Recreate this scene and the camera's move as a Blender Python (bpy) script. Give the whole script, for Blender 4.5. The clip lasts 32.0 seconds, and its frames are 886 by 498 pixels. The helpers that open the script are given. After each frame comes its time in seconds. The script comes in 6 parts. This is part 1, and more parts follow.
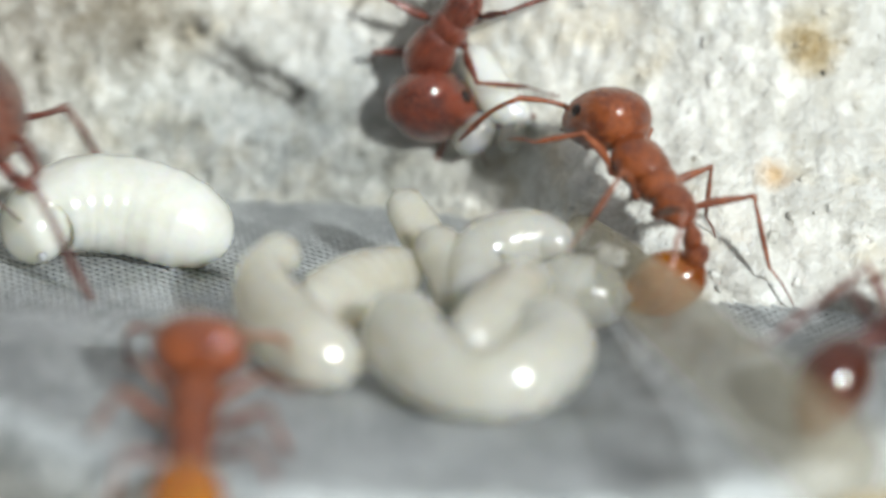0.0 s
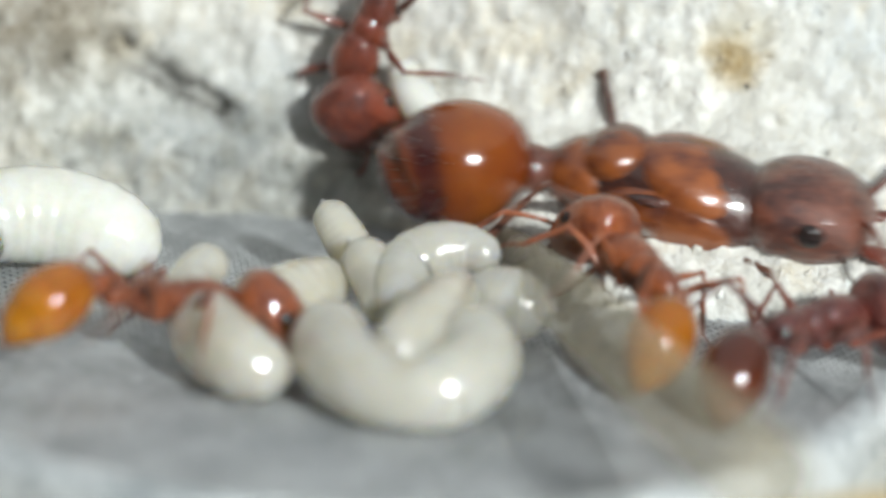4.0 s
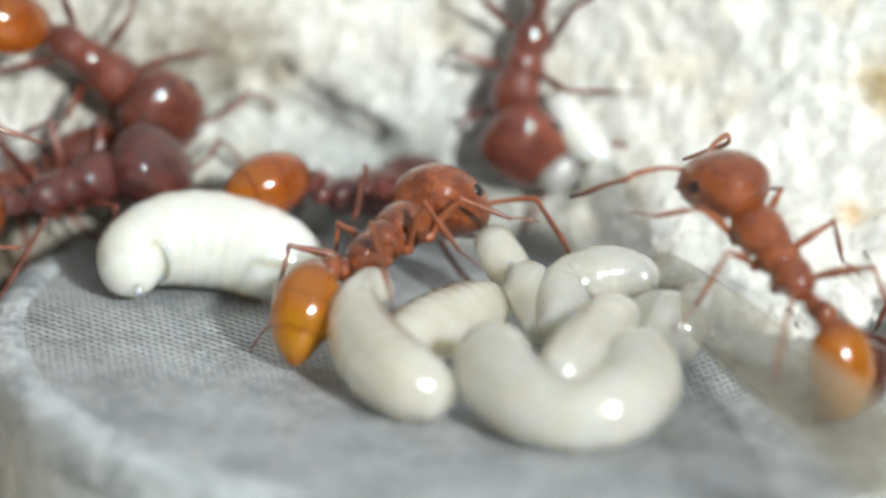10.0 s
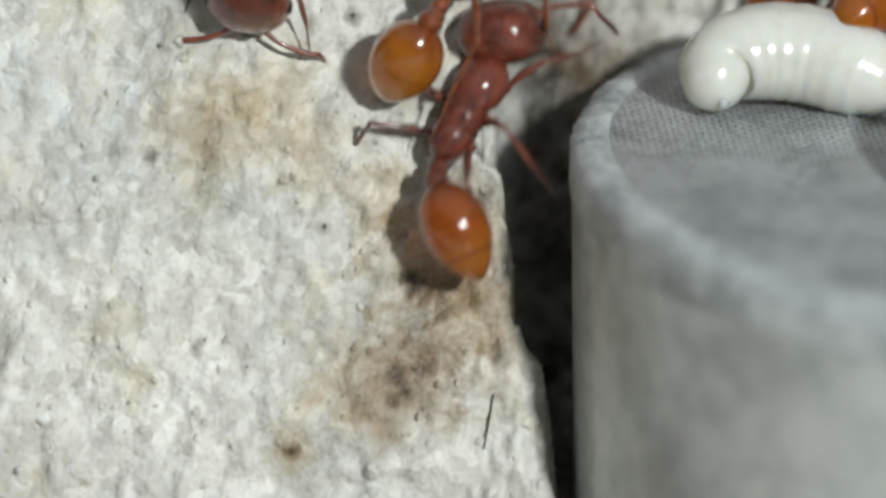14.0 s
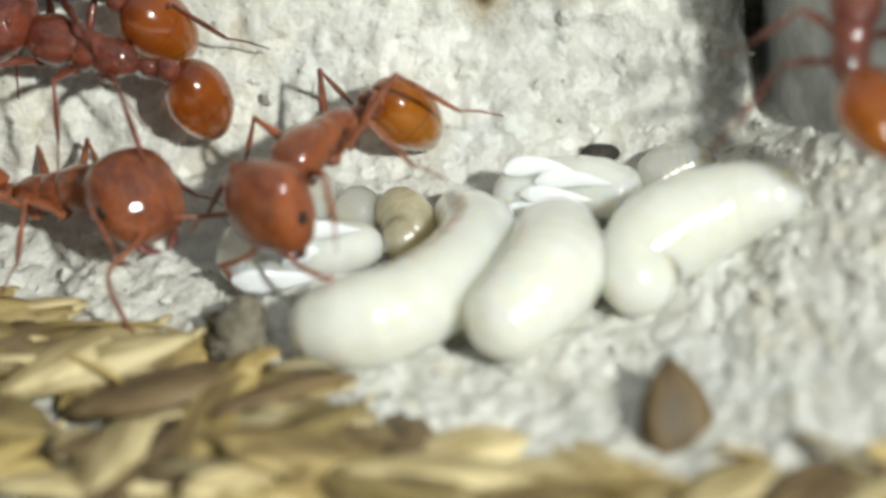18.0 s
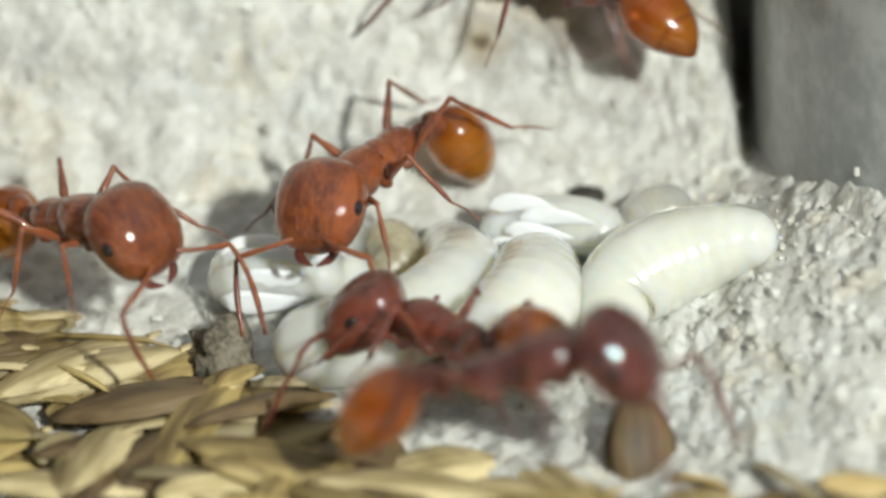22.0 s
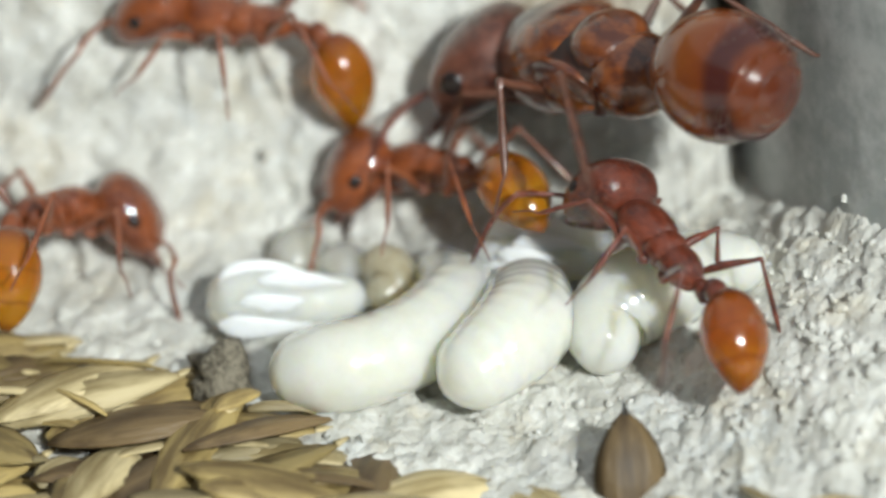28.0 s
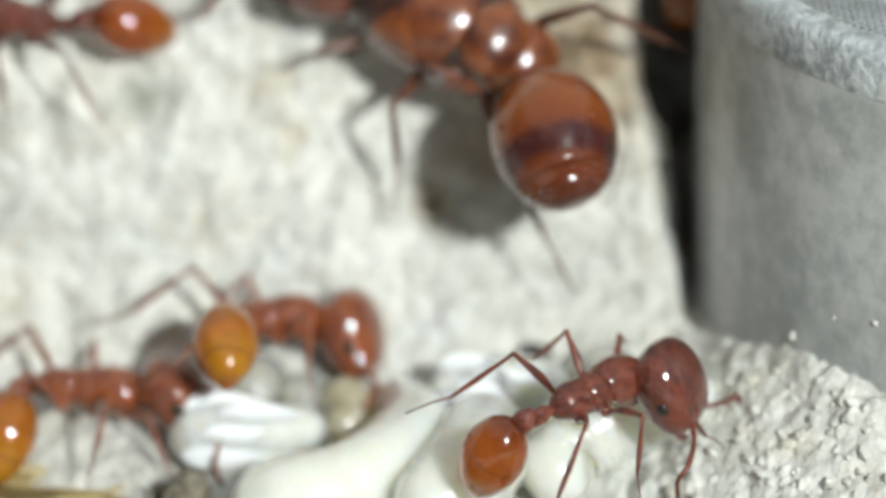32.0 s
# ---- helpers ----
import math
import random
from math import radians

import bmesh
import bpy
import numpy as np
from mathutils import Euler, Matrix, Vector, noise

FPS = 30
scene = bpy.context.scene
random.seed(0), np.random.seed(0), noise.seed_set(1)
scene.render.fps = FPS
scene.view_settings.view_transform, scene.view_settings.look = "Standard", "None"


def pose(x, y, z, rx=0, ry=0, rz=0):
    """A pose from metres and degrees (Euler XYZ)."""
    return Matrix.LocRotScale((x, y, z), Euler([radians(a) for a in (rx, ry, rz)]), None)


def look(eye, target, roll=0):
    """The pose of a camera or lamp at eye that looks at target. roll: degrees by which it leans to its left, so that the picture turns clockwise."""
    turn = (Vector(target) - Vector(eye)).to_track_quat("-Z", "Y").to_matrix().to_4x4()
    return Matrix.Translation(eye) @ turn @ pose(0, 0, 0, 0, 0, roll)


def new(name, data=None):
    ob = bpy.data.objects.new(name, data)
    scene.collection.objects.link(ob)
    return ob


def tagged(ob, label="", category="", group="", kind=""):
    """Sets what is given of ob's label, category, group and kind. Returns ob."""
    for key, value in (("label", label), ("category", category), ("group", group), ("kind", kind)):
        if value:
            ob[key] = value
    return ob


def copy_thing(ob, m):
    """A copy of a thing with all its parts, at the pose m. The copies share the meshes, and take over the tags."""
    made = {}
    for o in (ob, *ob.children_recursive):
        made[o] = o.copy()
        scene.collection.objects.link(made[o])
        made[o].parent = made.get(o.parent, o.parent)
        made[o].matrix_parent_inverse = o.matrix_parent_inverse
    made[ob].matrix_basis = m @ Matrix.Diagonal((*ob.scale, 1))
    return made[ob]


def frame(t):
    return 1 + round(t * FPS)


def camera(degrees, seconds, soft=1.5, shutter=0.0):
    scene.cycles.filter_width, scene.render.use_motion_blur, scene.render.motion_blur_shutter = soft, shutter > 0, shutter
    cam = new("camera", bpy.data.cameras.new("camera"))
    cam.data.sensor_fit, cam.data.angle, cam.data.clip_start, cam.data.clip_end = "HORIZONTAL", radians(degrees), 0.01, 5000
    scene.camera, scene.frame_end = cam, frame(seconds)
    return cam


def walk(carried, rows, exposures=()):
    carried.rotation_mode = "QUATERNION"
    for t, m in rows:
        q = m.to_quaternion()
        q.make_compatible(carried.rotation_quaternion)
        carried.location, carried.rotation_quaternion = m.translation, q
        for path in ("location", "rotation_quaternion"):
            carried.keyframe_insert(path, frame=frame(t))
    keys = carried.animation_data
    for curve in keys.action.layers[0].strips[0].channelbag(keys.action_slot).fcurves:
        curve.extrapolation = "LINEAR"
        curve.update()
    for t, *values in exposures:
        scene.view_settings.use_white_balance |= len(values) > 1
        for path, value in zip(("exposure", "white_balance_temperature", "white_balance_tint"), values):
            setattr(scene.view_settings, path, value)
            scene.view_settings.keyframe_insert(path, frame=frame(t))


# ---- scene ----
cam = camera(10.299, 32.0, soft=3.0, shutter=0.5)
MM = 0.001
# a close-up lens with little depth of field
cam.data.dof.use_dof = True
cam.data.dof.focus_distance = 146 * MM
cam.data.dof.aperture_fstop = 30

# seconds, eye in millimetres, turn in degrees
PATH = [
    (0, -24.256, -129.42, 60.788, 71.261, -2.577, -7.841), (0.5, -24.872, -129.32, 60.31, 71.289, -2.754, -8.132),
    (1, -25.327, -128.55, 60.228, 71.099, -3.066, -8.494), (1.5, -24.942, -128.39, 60.298, 71.143, -3.124, -8.6),
    (2, -24.461, -130.01, 60.948, 71.256, -2.997, -8.479), (2.5, -24.912, -130.2, 61.098, 71.42, -2.947, -8.682),
    (3, -24.979, -130.17, 61.004, 71.356, -3.001, -8.78), (3.5, -24.595, -130.32, 60.952, 71.452, -3.017, -8.69),
    (5.5, -25.084, -130.47, 62.093, 71.322, -2.961, -8.776), (6, -25.214, -130.91, 60.786, 71.616, -3.109, -8.832),
    (6.5, -25.675, -130.95, 61.483, 71.399, -3.137, -8.9), (7, -25.3, -131.16, 61.822, 71.23, -3.11, -8.686),
    (7.5, -24.808, -131.38, 60.965, 71.499, -3.067, -8.508), (8, -25.23, -131.24, 60.833, 71.565, -3.105, -8.63),
    (8.5, -25.577, -131.07, 60.532, 71.587, -3.162, -8.656), (9, -25.651, -131.36, 60.171, 71.538, -3.191, -8.441),
    (9.5, -25.891, -132.15, 60.189, 71.646, -3.156, -8.239), (10, -26.968, -132.51, 61.446, 71.805, -2.808, -7.612),
    (10.5, -28.01, -133.57, 59.572, 72.315, -2.78, -7.67), (11, -27.206, -132.73, 61.524, 71.52, -2.517, -7.336),
    (11.5, -28.704, -127.97, 60.107, 71.125, -2.579, -6.798), (12, -29.808, -128.47, 59.332, 71.082, -2.276, -5.93),
    (12.5, -30.305, -129.35, 59.164, 70.927, -2.05, -5.386), (13, -32.907, -130.43, 59.732, 71.138, -1.703, -4.873),
    (13.5, -33.495, -130.45, 58.781, 70.934, -1.444, -4.271), (14, -33.938, -129.93, 58.934, 70.109, -1.299, -3.932),
    (14.5, -33.839, -129.64, 58.848, 69.442, -1.082, -3.582), (15, -32.593, -130.46, 56.983, 69.327, -0.619, -2.881),
    (15.5, -31.485, -128.81, 56.516, 68.008, 0.143, -2.347), (17.5, -34.778, -130.21, 54.859, 66.656, 0.433, -3.066),
    (18, -37.983, -132.64, 57.306, 65.836, 0.172, -3.733), (18.5, -38.147, -135.76, 58.362, 66.09, 0.118, -3.302),
    (19, -36.924, -137.94, 56.687, 67.491, -0.731, -2.633), (19.5, -35.14, -138.28, 56.274, 67.49, -1.001, -2.141),
    (20, -35.068, -137.57, 57.01, 67.17, -1.3, -2.274), (20.5, -34.529, -137.17, 57.739, 67.235, -1.16, -2.277),
    (21, -34.787, -137.24, 57.163, 67.549, -1.523, -2.152), (21.5, -34.952, -137.22, 57.065, 67.335, -1.264, -2.09),
    (22, -34.124, -138.26, 55.528, 67.672, -1.435, -1.484), (22.5, -34.9, -138.5, 56.807, 66.979, -1.425, -1.63),
    (23, -34.805, -138.3, 56.784, 66.88, -1.511, -1.541), (23.5, -34.824, -138.28, 56.945, 66.995, -1.521, -1.616),
    (24, -34.728, -138, 56.624, 67.269, -1.507, -1.567), (24.5, -34.929, -138.51, 57.002, 67.363, -1.435, -1.691),
    (25, -33.618, -137.94, 57.096, 67.178, -1.432, -1.313), (25.5, -34.214, -138.87, 56.956, 67.174, -1.772, -1.474),
    (27.5, -34.273, -140.34, 56.959, 67.718, -1.328, -1.475), (28, -33.213, -139.79, 57.787, 67.387, -1.245, -1.219),
    (28.5, -34.962, -139.54, 58.484, 67.316, -1.584, -1.977), (29, -34.42, -139.42, 58.827, 67.392, -1.501, -1.933),
    (29.5, -34.52, -139.55, 57.812, 68.068, -1.544, -2.248), (30, -34.871, -139.26, 58.223, 68.023, -1.545, -2.394),
    (30.5, -34.562, -139.44, 58.253, 68.074, -1.553, -2.331), (31, -32.882, -139.66, 57.963, 68.096, -1.319, -1.719),
    (31.5, -34.307, -140.21, 58.673, 68.023, -1.575, -2.125), (32, -33.507, -142.13, 61.371, 68.049, -1.692, -1.628),
]
EXPOSURES = ((0, -0.06, 6450, 8), (3, -0.03, 6450, 8), (7, -0.06, 6450, 8), (9, 0.02, 6450, 8), (10, 0.18, 6450, 8), (11, 0.34, 6450, 8), (12, 0.18, 6450, 8), (13, -0.18, 6450, 8), (14, -0.43, 6450, 8),
             (15, -0.53, 6560, 7), (18, -0.15, 6740, 5), (19, -0.40, 6740, 5), (20, -0.34, 6720, 4), (21, -0.36, 6720, 5), (23, -0.06, 6680, 5), (25, -0.30, 6520, 5), (28, -0.16, 6460, 6), (30, 0.02, 6460, 6), (31, -0.07, 6460, 6), (32, -0.06, 6460, 6))
walk(cam, [(t, pose(x * MM, y * MM, z * MM, rx, ry, rz)) for t, x, y, z, rx, ry, rz in PATH], EXPOSURES)

# ---- light: one small lamp beside the lens, an added unseen fill lamp overhead, a dim room ----
world = bpy.data.worlds.new("room_air")
scene.world = world
world.use_nodes = True
world.node_tree.nodes["Background"].inputs[0].default_value = (0.9, 0.95, 1.0, 1)
world.node_tree.nodes["Background"].inputs[1].default_value = 0.35


def area_lamp(name, eye, target, size, watts, colour):
    data = bpy.data.lights.new(name, "AREA")
    data.shape, data.size, data.energy, data.color = "DISK", size, watts, colour
    ob = new(name, data)
    ob.matrix_world = look(Vector(eye) * MM, Vector(target) * MM)
    return ob


area_lamp("key_lamp", (72, -244, 148), (-14, 2, 6), 0.018, 1.16, (0.968, 0.99, 0.98))
# broad fill added overhead to lift the shadows, no known source
area_lamp("ceiling_light", (0, 0, 580), (0, 0, 0), 1.5, 2.6, (0.93, 0.97, 1.0))


# ---- materials ----
def material(name):
    m = bpy.data.materials.new(name)
    m.use_nodes = True
    nt = m.node_tree
    return m, nt, nt.nodes["Principled BSDF"]


def node(nt, kind, **values):
    n = nt.nodes.new(kind)
    for k, v in values.items():
        n.inputs[k].default_value = v
    return n


def noise_tex(nt, per_mm, detail=4.0, rough=0.6, vec=None):
    n = node(nt, "ShaderNodeTexNoise", Scale=per_mm / MM, Detail=detail, Roughness=rough)
    if vec is not None:
        nt.links.new(vec, n.inputs["Vector"])
    return n


def ramp(nt, fac, stops):
    r = nt.nodes.new("ShaderNodeValToRGB")
    els = r.color_ramp.elements
    while len(els) < len(stops):
        els.new(0.5)
    for e, (p, c) in zip(els, stops):
        e.position, e.color = p, (*c, 1)
    nt.links.new(fac, r.inputs["Fac"])
    return r


def mix(nt, fac, a, b, mode="MIX"):
    m = nt.nodes.new("ShaderNodeMix")
    m.data_type, m.blend_type = "RGBA", mode
    for sock, v in ((m.inputs[0], fac), (m.inputs[6], a), (m.inputs[7], b)):
        if isinstance(v, (int, float)):
            sock.default_value = v
        elif isinstance(v, tuple):
            sock.default_value = (*v, 1)
        else:
            nt.links.new(v, sock)
    return m.outputs[2]


def bump(nt, bsdf, height, strength, dist_mm):
    b = node(nt, "ShaderNodeBump", Strength=strength, Distance=dist_mm * MM)
    nt.links.new(height, b.inputs["Height"])
    nt.links.new(b.outputs[0], bsdf.inputs["Normal"])


def coords(nt):
    return nt.nodes.new("ShaderNodeTexCoord").outputs["Object"]


def spot_mask(nt, co, centre, radius):
    """1 near a place in millimetres, fading out at a ragged radius."""
    d = nt.nodes.new("ShaderNodeVectorMath")
    d.operation = "DISTANCE"
    wob = noise_tex(nt, 0.9, 5, 0.7, co)
    nt.links.new(co, d.inputs[0])
    d.inputs[1].default_value = [c * MM for c in centre]
    add = nt.nodes.new("ShaderNodeMath")
    add.operation = "MULTIPLY_ADD"
    nt.links.new(wob.outputs["Fac"], add.inputs[0])
    add.inputs[1].default_value = -1.5 * radius * MM
    nt.links.new(d.outputs["Value"], add.inputs[2])
    mr = nt.nodes.new("ShaderNodeMapRange")
    nt.links.new(add.outputs[0], mr.inputs["Value"])
    mr.inputs["From Min"].default_value, mr.inputs["From Max"].default_value = 0.15 * radius * MM, -0.75 * radius * MM
    return mr.outputs["Result"]


# place in millimetres, radius, tone of plaster stains, dirt, damp spots and painted shade
STAINS_AND_SHADE = [
    # gap beside the drum: dark soil plus shade painted into the plaster
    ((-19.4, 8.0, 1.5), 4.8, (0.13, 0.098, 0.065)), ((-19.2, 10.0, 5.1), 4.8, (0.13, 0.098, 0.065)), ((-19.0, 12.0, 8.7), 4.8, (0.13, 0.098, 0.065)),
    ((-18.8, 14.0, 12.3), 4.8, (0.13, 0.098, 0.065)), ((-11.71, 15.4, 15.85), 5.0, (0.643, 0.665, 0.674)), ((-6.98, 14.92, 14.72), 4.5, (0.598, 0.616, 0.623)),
    # damp grey, then the gap's shade painted along the wall foot behind the drum
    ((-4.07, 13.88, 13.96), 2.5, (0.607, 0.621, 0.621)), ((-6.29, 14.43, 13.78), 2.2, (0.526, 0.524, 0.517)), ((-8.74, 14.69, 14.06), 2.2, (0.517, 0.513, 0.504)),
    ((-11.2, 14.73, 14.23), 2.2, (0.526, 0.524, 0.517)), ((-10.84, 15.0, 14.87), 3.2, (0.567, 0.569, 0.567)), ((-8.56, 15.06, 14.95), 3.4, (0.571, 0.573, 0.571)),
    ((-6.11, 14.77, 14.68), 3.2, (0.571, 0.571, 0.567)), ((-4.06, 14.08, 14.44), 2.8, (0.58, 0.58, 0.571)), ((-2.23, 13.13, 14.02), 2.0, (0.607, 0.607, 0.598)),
    ((-24.55, 5.32, 5.48), 3.2, (0.461, 0.409, 0.357)), ((-23.11, 6.45, 8.42), 3.4, (0.539, 0.481, 0.409)), ((-26.21, 5.6, 5.92), 3.0, (0.63, 0.565, 0.474)),
    ((-22.22, 5.6, 6.6), 2.6, (0.578, 0.52, 0.442)), ((-24.45, 6.83, 9.09), 3.0, (0.604, 0.552, 0.468)), ((-15.36, 16.34, 18.1), 5.5, (0.382, 0.354, 0.319)),
    # dirt patch, then darker tone along the crack in the wall
    ((-11.87, 16.48, 18.44), 3.0, (0.438, 0.41, 0.361)), ((-10.03, 16.33, 18.04), 0.75, (0.1, 0.09, 0.08)), ((-9.59, 16.13, 17.55), 0.75, (0.1, 0.09, 0.08)),
    ((-9.06, 16.0, 17.23), 0.75, (0.1, 0.09, 0.08)), ((-8.54, 15.91, 16.98), 0.75, (0.1, 0.09, 0.08)), ((-7.98, 15.8, 16.71), 0.75, (0.1, 0.09, 0.08)),
    ((-7.4, 15.67, 16.42), 0.75, (0.1, 0.09, 0.08)), ((-6.88, 15.51, 16.16), 0.75, (0.1, 0.09, 0.08)), ((-11.82, 16.56, 18.63), 2.6, (0.438, 0.403, 0.354)),
    ((-27.89, 4.76, 3.76), 1.2, (0.42, 0.34, 0.22)), ((8.23, 10.67, 19.59), 1.6, (0.55, 0.48, 0.34)), ((8.26, 10.54, 19.29), 1.2, (0.56, 0.46, 0.3)),
    ((-37.33, 6.37, 6.59), 1.6, (0.42, 0.44, 0.42)), ((6.7, 7.7, 16.1), 0.8, (0.6, 0.42, 0.24)), ((-24.46, 6.51, 8.32), 0.55, (0.12, 0.09, 0.06)),
    ((-24.63, 5.45, 5.78), 2.6, (0.63, 0.578, 0.513)), ((-22.7, 6.16, 7.81), 2.4, (0.63, 0.578, 0.513)), ((-22.51, 7.3, 10.59), 2.8, (0.565, 0.526, 0.474)),
    ((-24.88, 5.47, 5.78), 0.5, (0.14, 0.105, 0.075)), ((-24.55, 5.28, 5.4), 0.4, (0.14, 0.105, 0.075)), ((-24.97, 5.18, 5.09), 0.45, (0.14, 0.105, 0.075)),
    ((-24.27, 6.52, 8.37), 0.6, (0.14, 0.105, 0.075)), ((-24.05, 5.51, 6.02), 0.35, (0.14, 0.105, 0.075)), ((-27.89, 4.76, 3.76), 0.4, (0.14, 0.105, 0.075)),
    ((-22.18, 7.33, 10.75), 0.5, (0.14, 0.105, 0.075)), ((-22.44, 6.78, 9.36), 0.45, (0.14, 0.105, 0.075)), ((-22.75, 7.71, 11.5), 0.5, (0.14, 0.105, 0.075)),
    ((-23.45, 6.02, 7.34), 0.4, (0.14, 0.105, 0.075)), ((-21.81, 5.46, 6.38), 0.6, (0.14, 0.105, 0.075)), ((-28.68, 8.79, 13.24), 3.2, (0.6, 0.54, 0.44)),
    ((-30.7, 8.54, 12.43), 2.6, (0.62, 0.55, 0.45)), ((-23.48, 6.79, 9.12), 2.6, (0.604, 0.552, 0.481)), ((-24.99, 7.65, 10.96), 1.8, (0.6, 0.53, 0.43)),
    ((-31.03, 10.38, 16.79), 1.3, (0.5, 0.5, 0.47)), ((-22.82, 5.96, 7.27), 2.2, (0.591, 0.545, 0.481)), ((-27.34, 8.02, 11.54), 2.0, (0.62, 0.56, 0.47)),
    ((-30.36, 7.63, 10.25), 2.4, (0.6, 0.6, 0.57)), ((-31.54, 9.68, 15.07), 2.0, (0.62, 0.62, 0.6)), ((-24.81, 8.89, 13.92), 1.2, (0.5, 0.44, 0.36)),
    ((-32.07, 8.29, 11.71), 0.42, (0.2, 0.18, 0.15)), ((-31.28, 10.45, 16.95), 0.42, (0.2, 0.18, 0.15)), ((-27.01, 7.29, 9.84), 0.42, (0.2, 0.18, 0.15)),
    ((-29.02, 9.62, 15.18), 0.42, (0.2, 0.18, 0.15)), ((-24.5, 6.53, 8.36), 0.42, (0.2, 0.18, 0.15)), ((-22.47, 7.25, 10.47), 0.42, (0.2, 0.18, 0.15)),
    ((-26.07, 9.68, 15.65), 0.42, (0.2, 0.18, 0.15)), ((-23.71, 10.11, 17.08), 0.42, (0.2, 0.18, 0.15)), ((-30.7, 6.07, 6.53), 0.42, (0.2, 0.18, 0.15)),
]


def plaster_material():
    m, nt, b = material("plaster")
    co = coords(nt)
    big, mid, fine = noise_tex(nt, 0.12, 4, 0.6, co), noise_tex(nt, 0.8, 6, 0.65, co), noise_tex(nt, 3.2, 5, 0.7, co)
    base = ramp(nt, big.outputs["Fac"], [(0.33, (0.60, 0.63, 0.635)), (0.48, (0.745, 0.745, 0.71)), (0.64, (0.82, 0.815, 0.765))])
    col = mix(nt, ramp(nt, mid.outputs["Fac"], [(0.36, (0.5, 0.5, 0.5)), (0.54, (0, 0, 0))]).outputs[0], base.outputs[0], (0.50, 0.495, 0.44))
    col = mix(nt, ramp(nt, fine.outputs["Fac"], [(0.31, (0.4, 0.4, 0.4)), (0.42, (0, 0, 0))]).outputs[0], col, (0.40, 0.385, 0.33))
    damp = noise_tex(nt, 0.42, 4, 0.65, co)
    col = mix(nt, ramp(nt, damp.outputs["Fac"], [(0.42, (0.55, 0.55, 0.55)), (0.54, (0, 0, 0))]).outputs[0], col, (0.56, 0.555, 0.52))
    warm = noise_tex(nt, 0.35, 5, 0.7, co)
    col = mix(nt, ramp(nt, warm.outputs["Fac"], [(0.52, (0, 0, 0)), (0.70, (0.8, 0.8, 0.8))]).outputs[0], col, (0.66, 0.60, 0.47))
    grain = node(nt, "ShaderNodeTexVoronoi", Scale=2.4 / MM)
    nt.links.new(co, grain.inputs["Vector"])
    grey = nt.nodes.new("ShaderNodeRGBToBW")
    nt.links.new(grain.outputs["Color"], grey.inputs[0])
    col = mix(nt, 0.75, col, ramp(nt, grey.outputs[0], [(0.2, (0.76, 0.75, 0.72)), (0.75, (1.0, 1.0, 0.99))]).outputs[0], "MULTIPLY")
    for centre, radius, tint in STAINS_AND_SHADE:
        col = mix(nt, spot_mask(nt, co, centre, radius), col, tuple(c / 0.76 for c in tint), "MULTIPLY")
    nt.links.new(col, b.inputs["Base Color"])
    b.inputs["Roughness"].default_value = 0.72
    b.inputs["Subsurface Weight"].default_value = 0.12
    b.inputs["Subsurface Radius"].default_value = (0.0006, 0.0005, 0.0004)
    # rounded crystal grains of two sizes, over fine pitting
    heights = []
    for per_mm in (2.1, 4.6):
        cell = node(nt, "ShaderNodeTexVoronoi", Scale=per_mm / MM)
        cell.feature = "SMOOTH_F1"
        cell.inputs["Smoothness"].default_value = 0.35
        nt.links.new(mix(nt, 0.0005, co, noise_tex(nt, 1.1, 3, 0.6, co).outputs["Color"], "ADD"), cell.inputs["Vector"])
        flip = node(nt, "ShaderNodeInvert")
        nt.links.new(cell.outputs["Distance"], flip.inputs["Color"])
        heights.append(flip.outputs[0])
    h = mix(nt, 0.4, mix(nt, 0.35, heights[0], heights[1]), fine.outputs["Fac"])
    bump(nt, b, h, 1.0, 0.2)
    # some grains glint
    gloss = ramp(nt, grey.outputs[0], [(0.35, (0.78, 0.78, 0.78)), (0.75, (0.36, 0.36, 0.36))])
    nt.links.new(gloss.outputs[0], b.inputs["Roughness"])
    return m


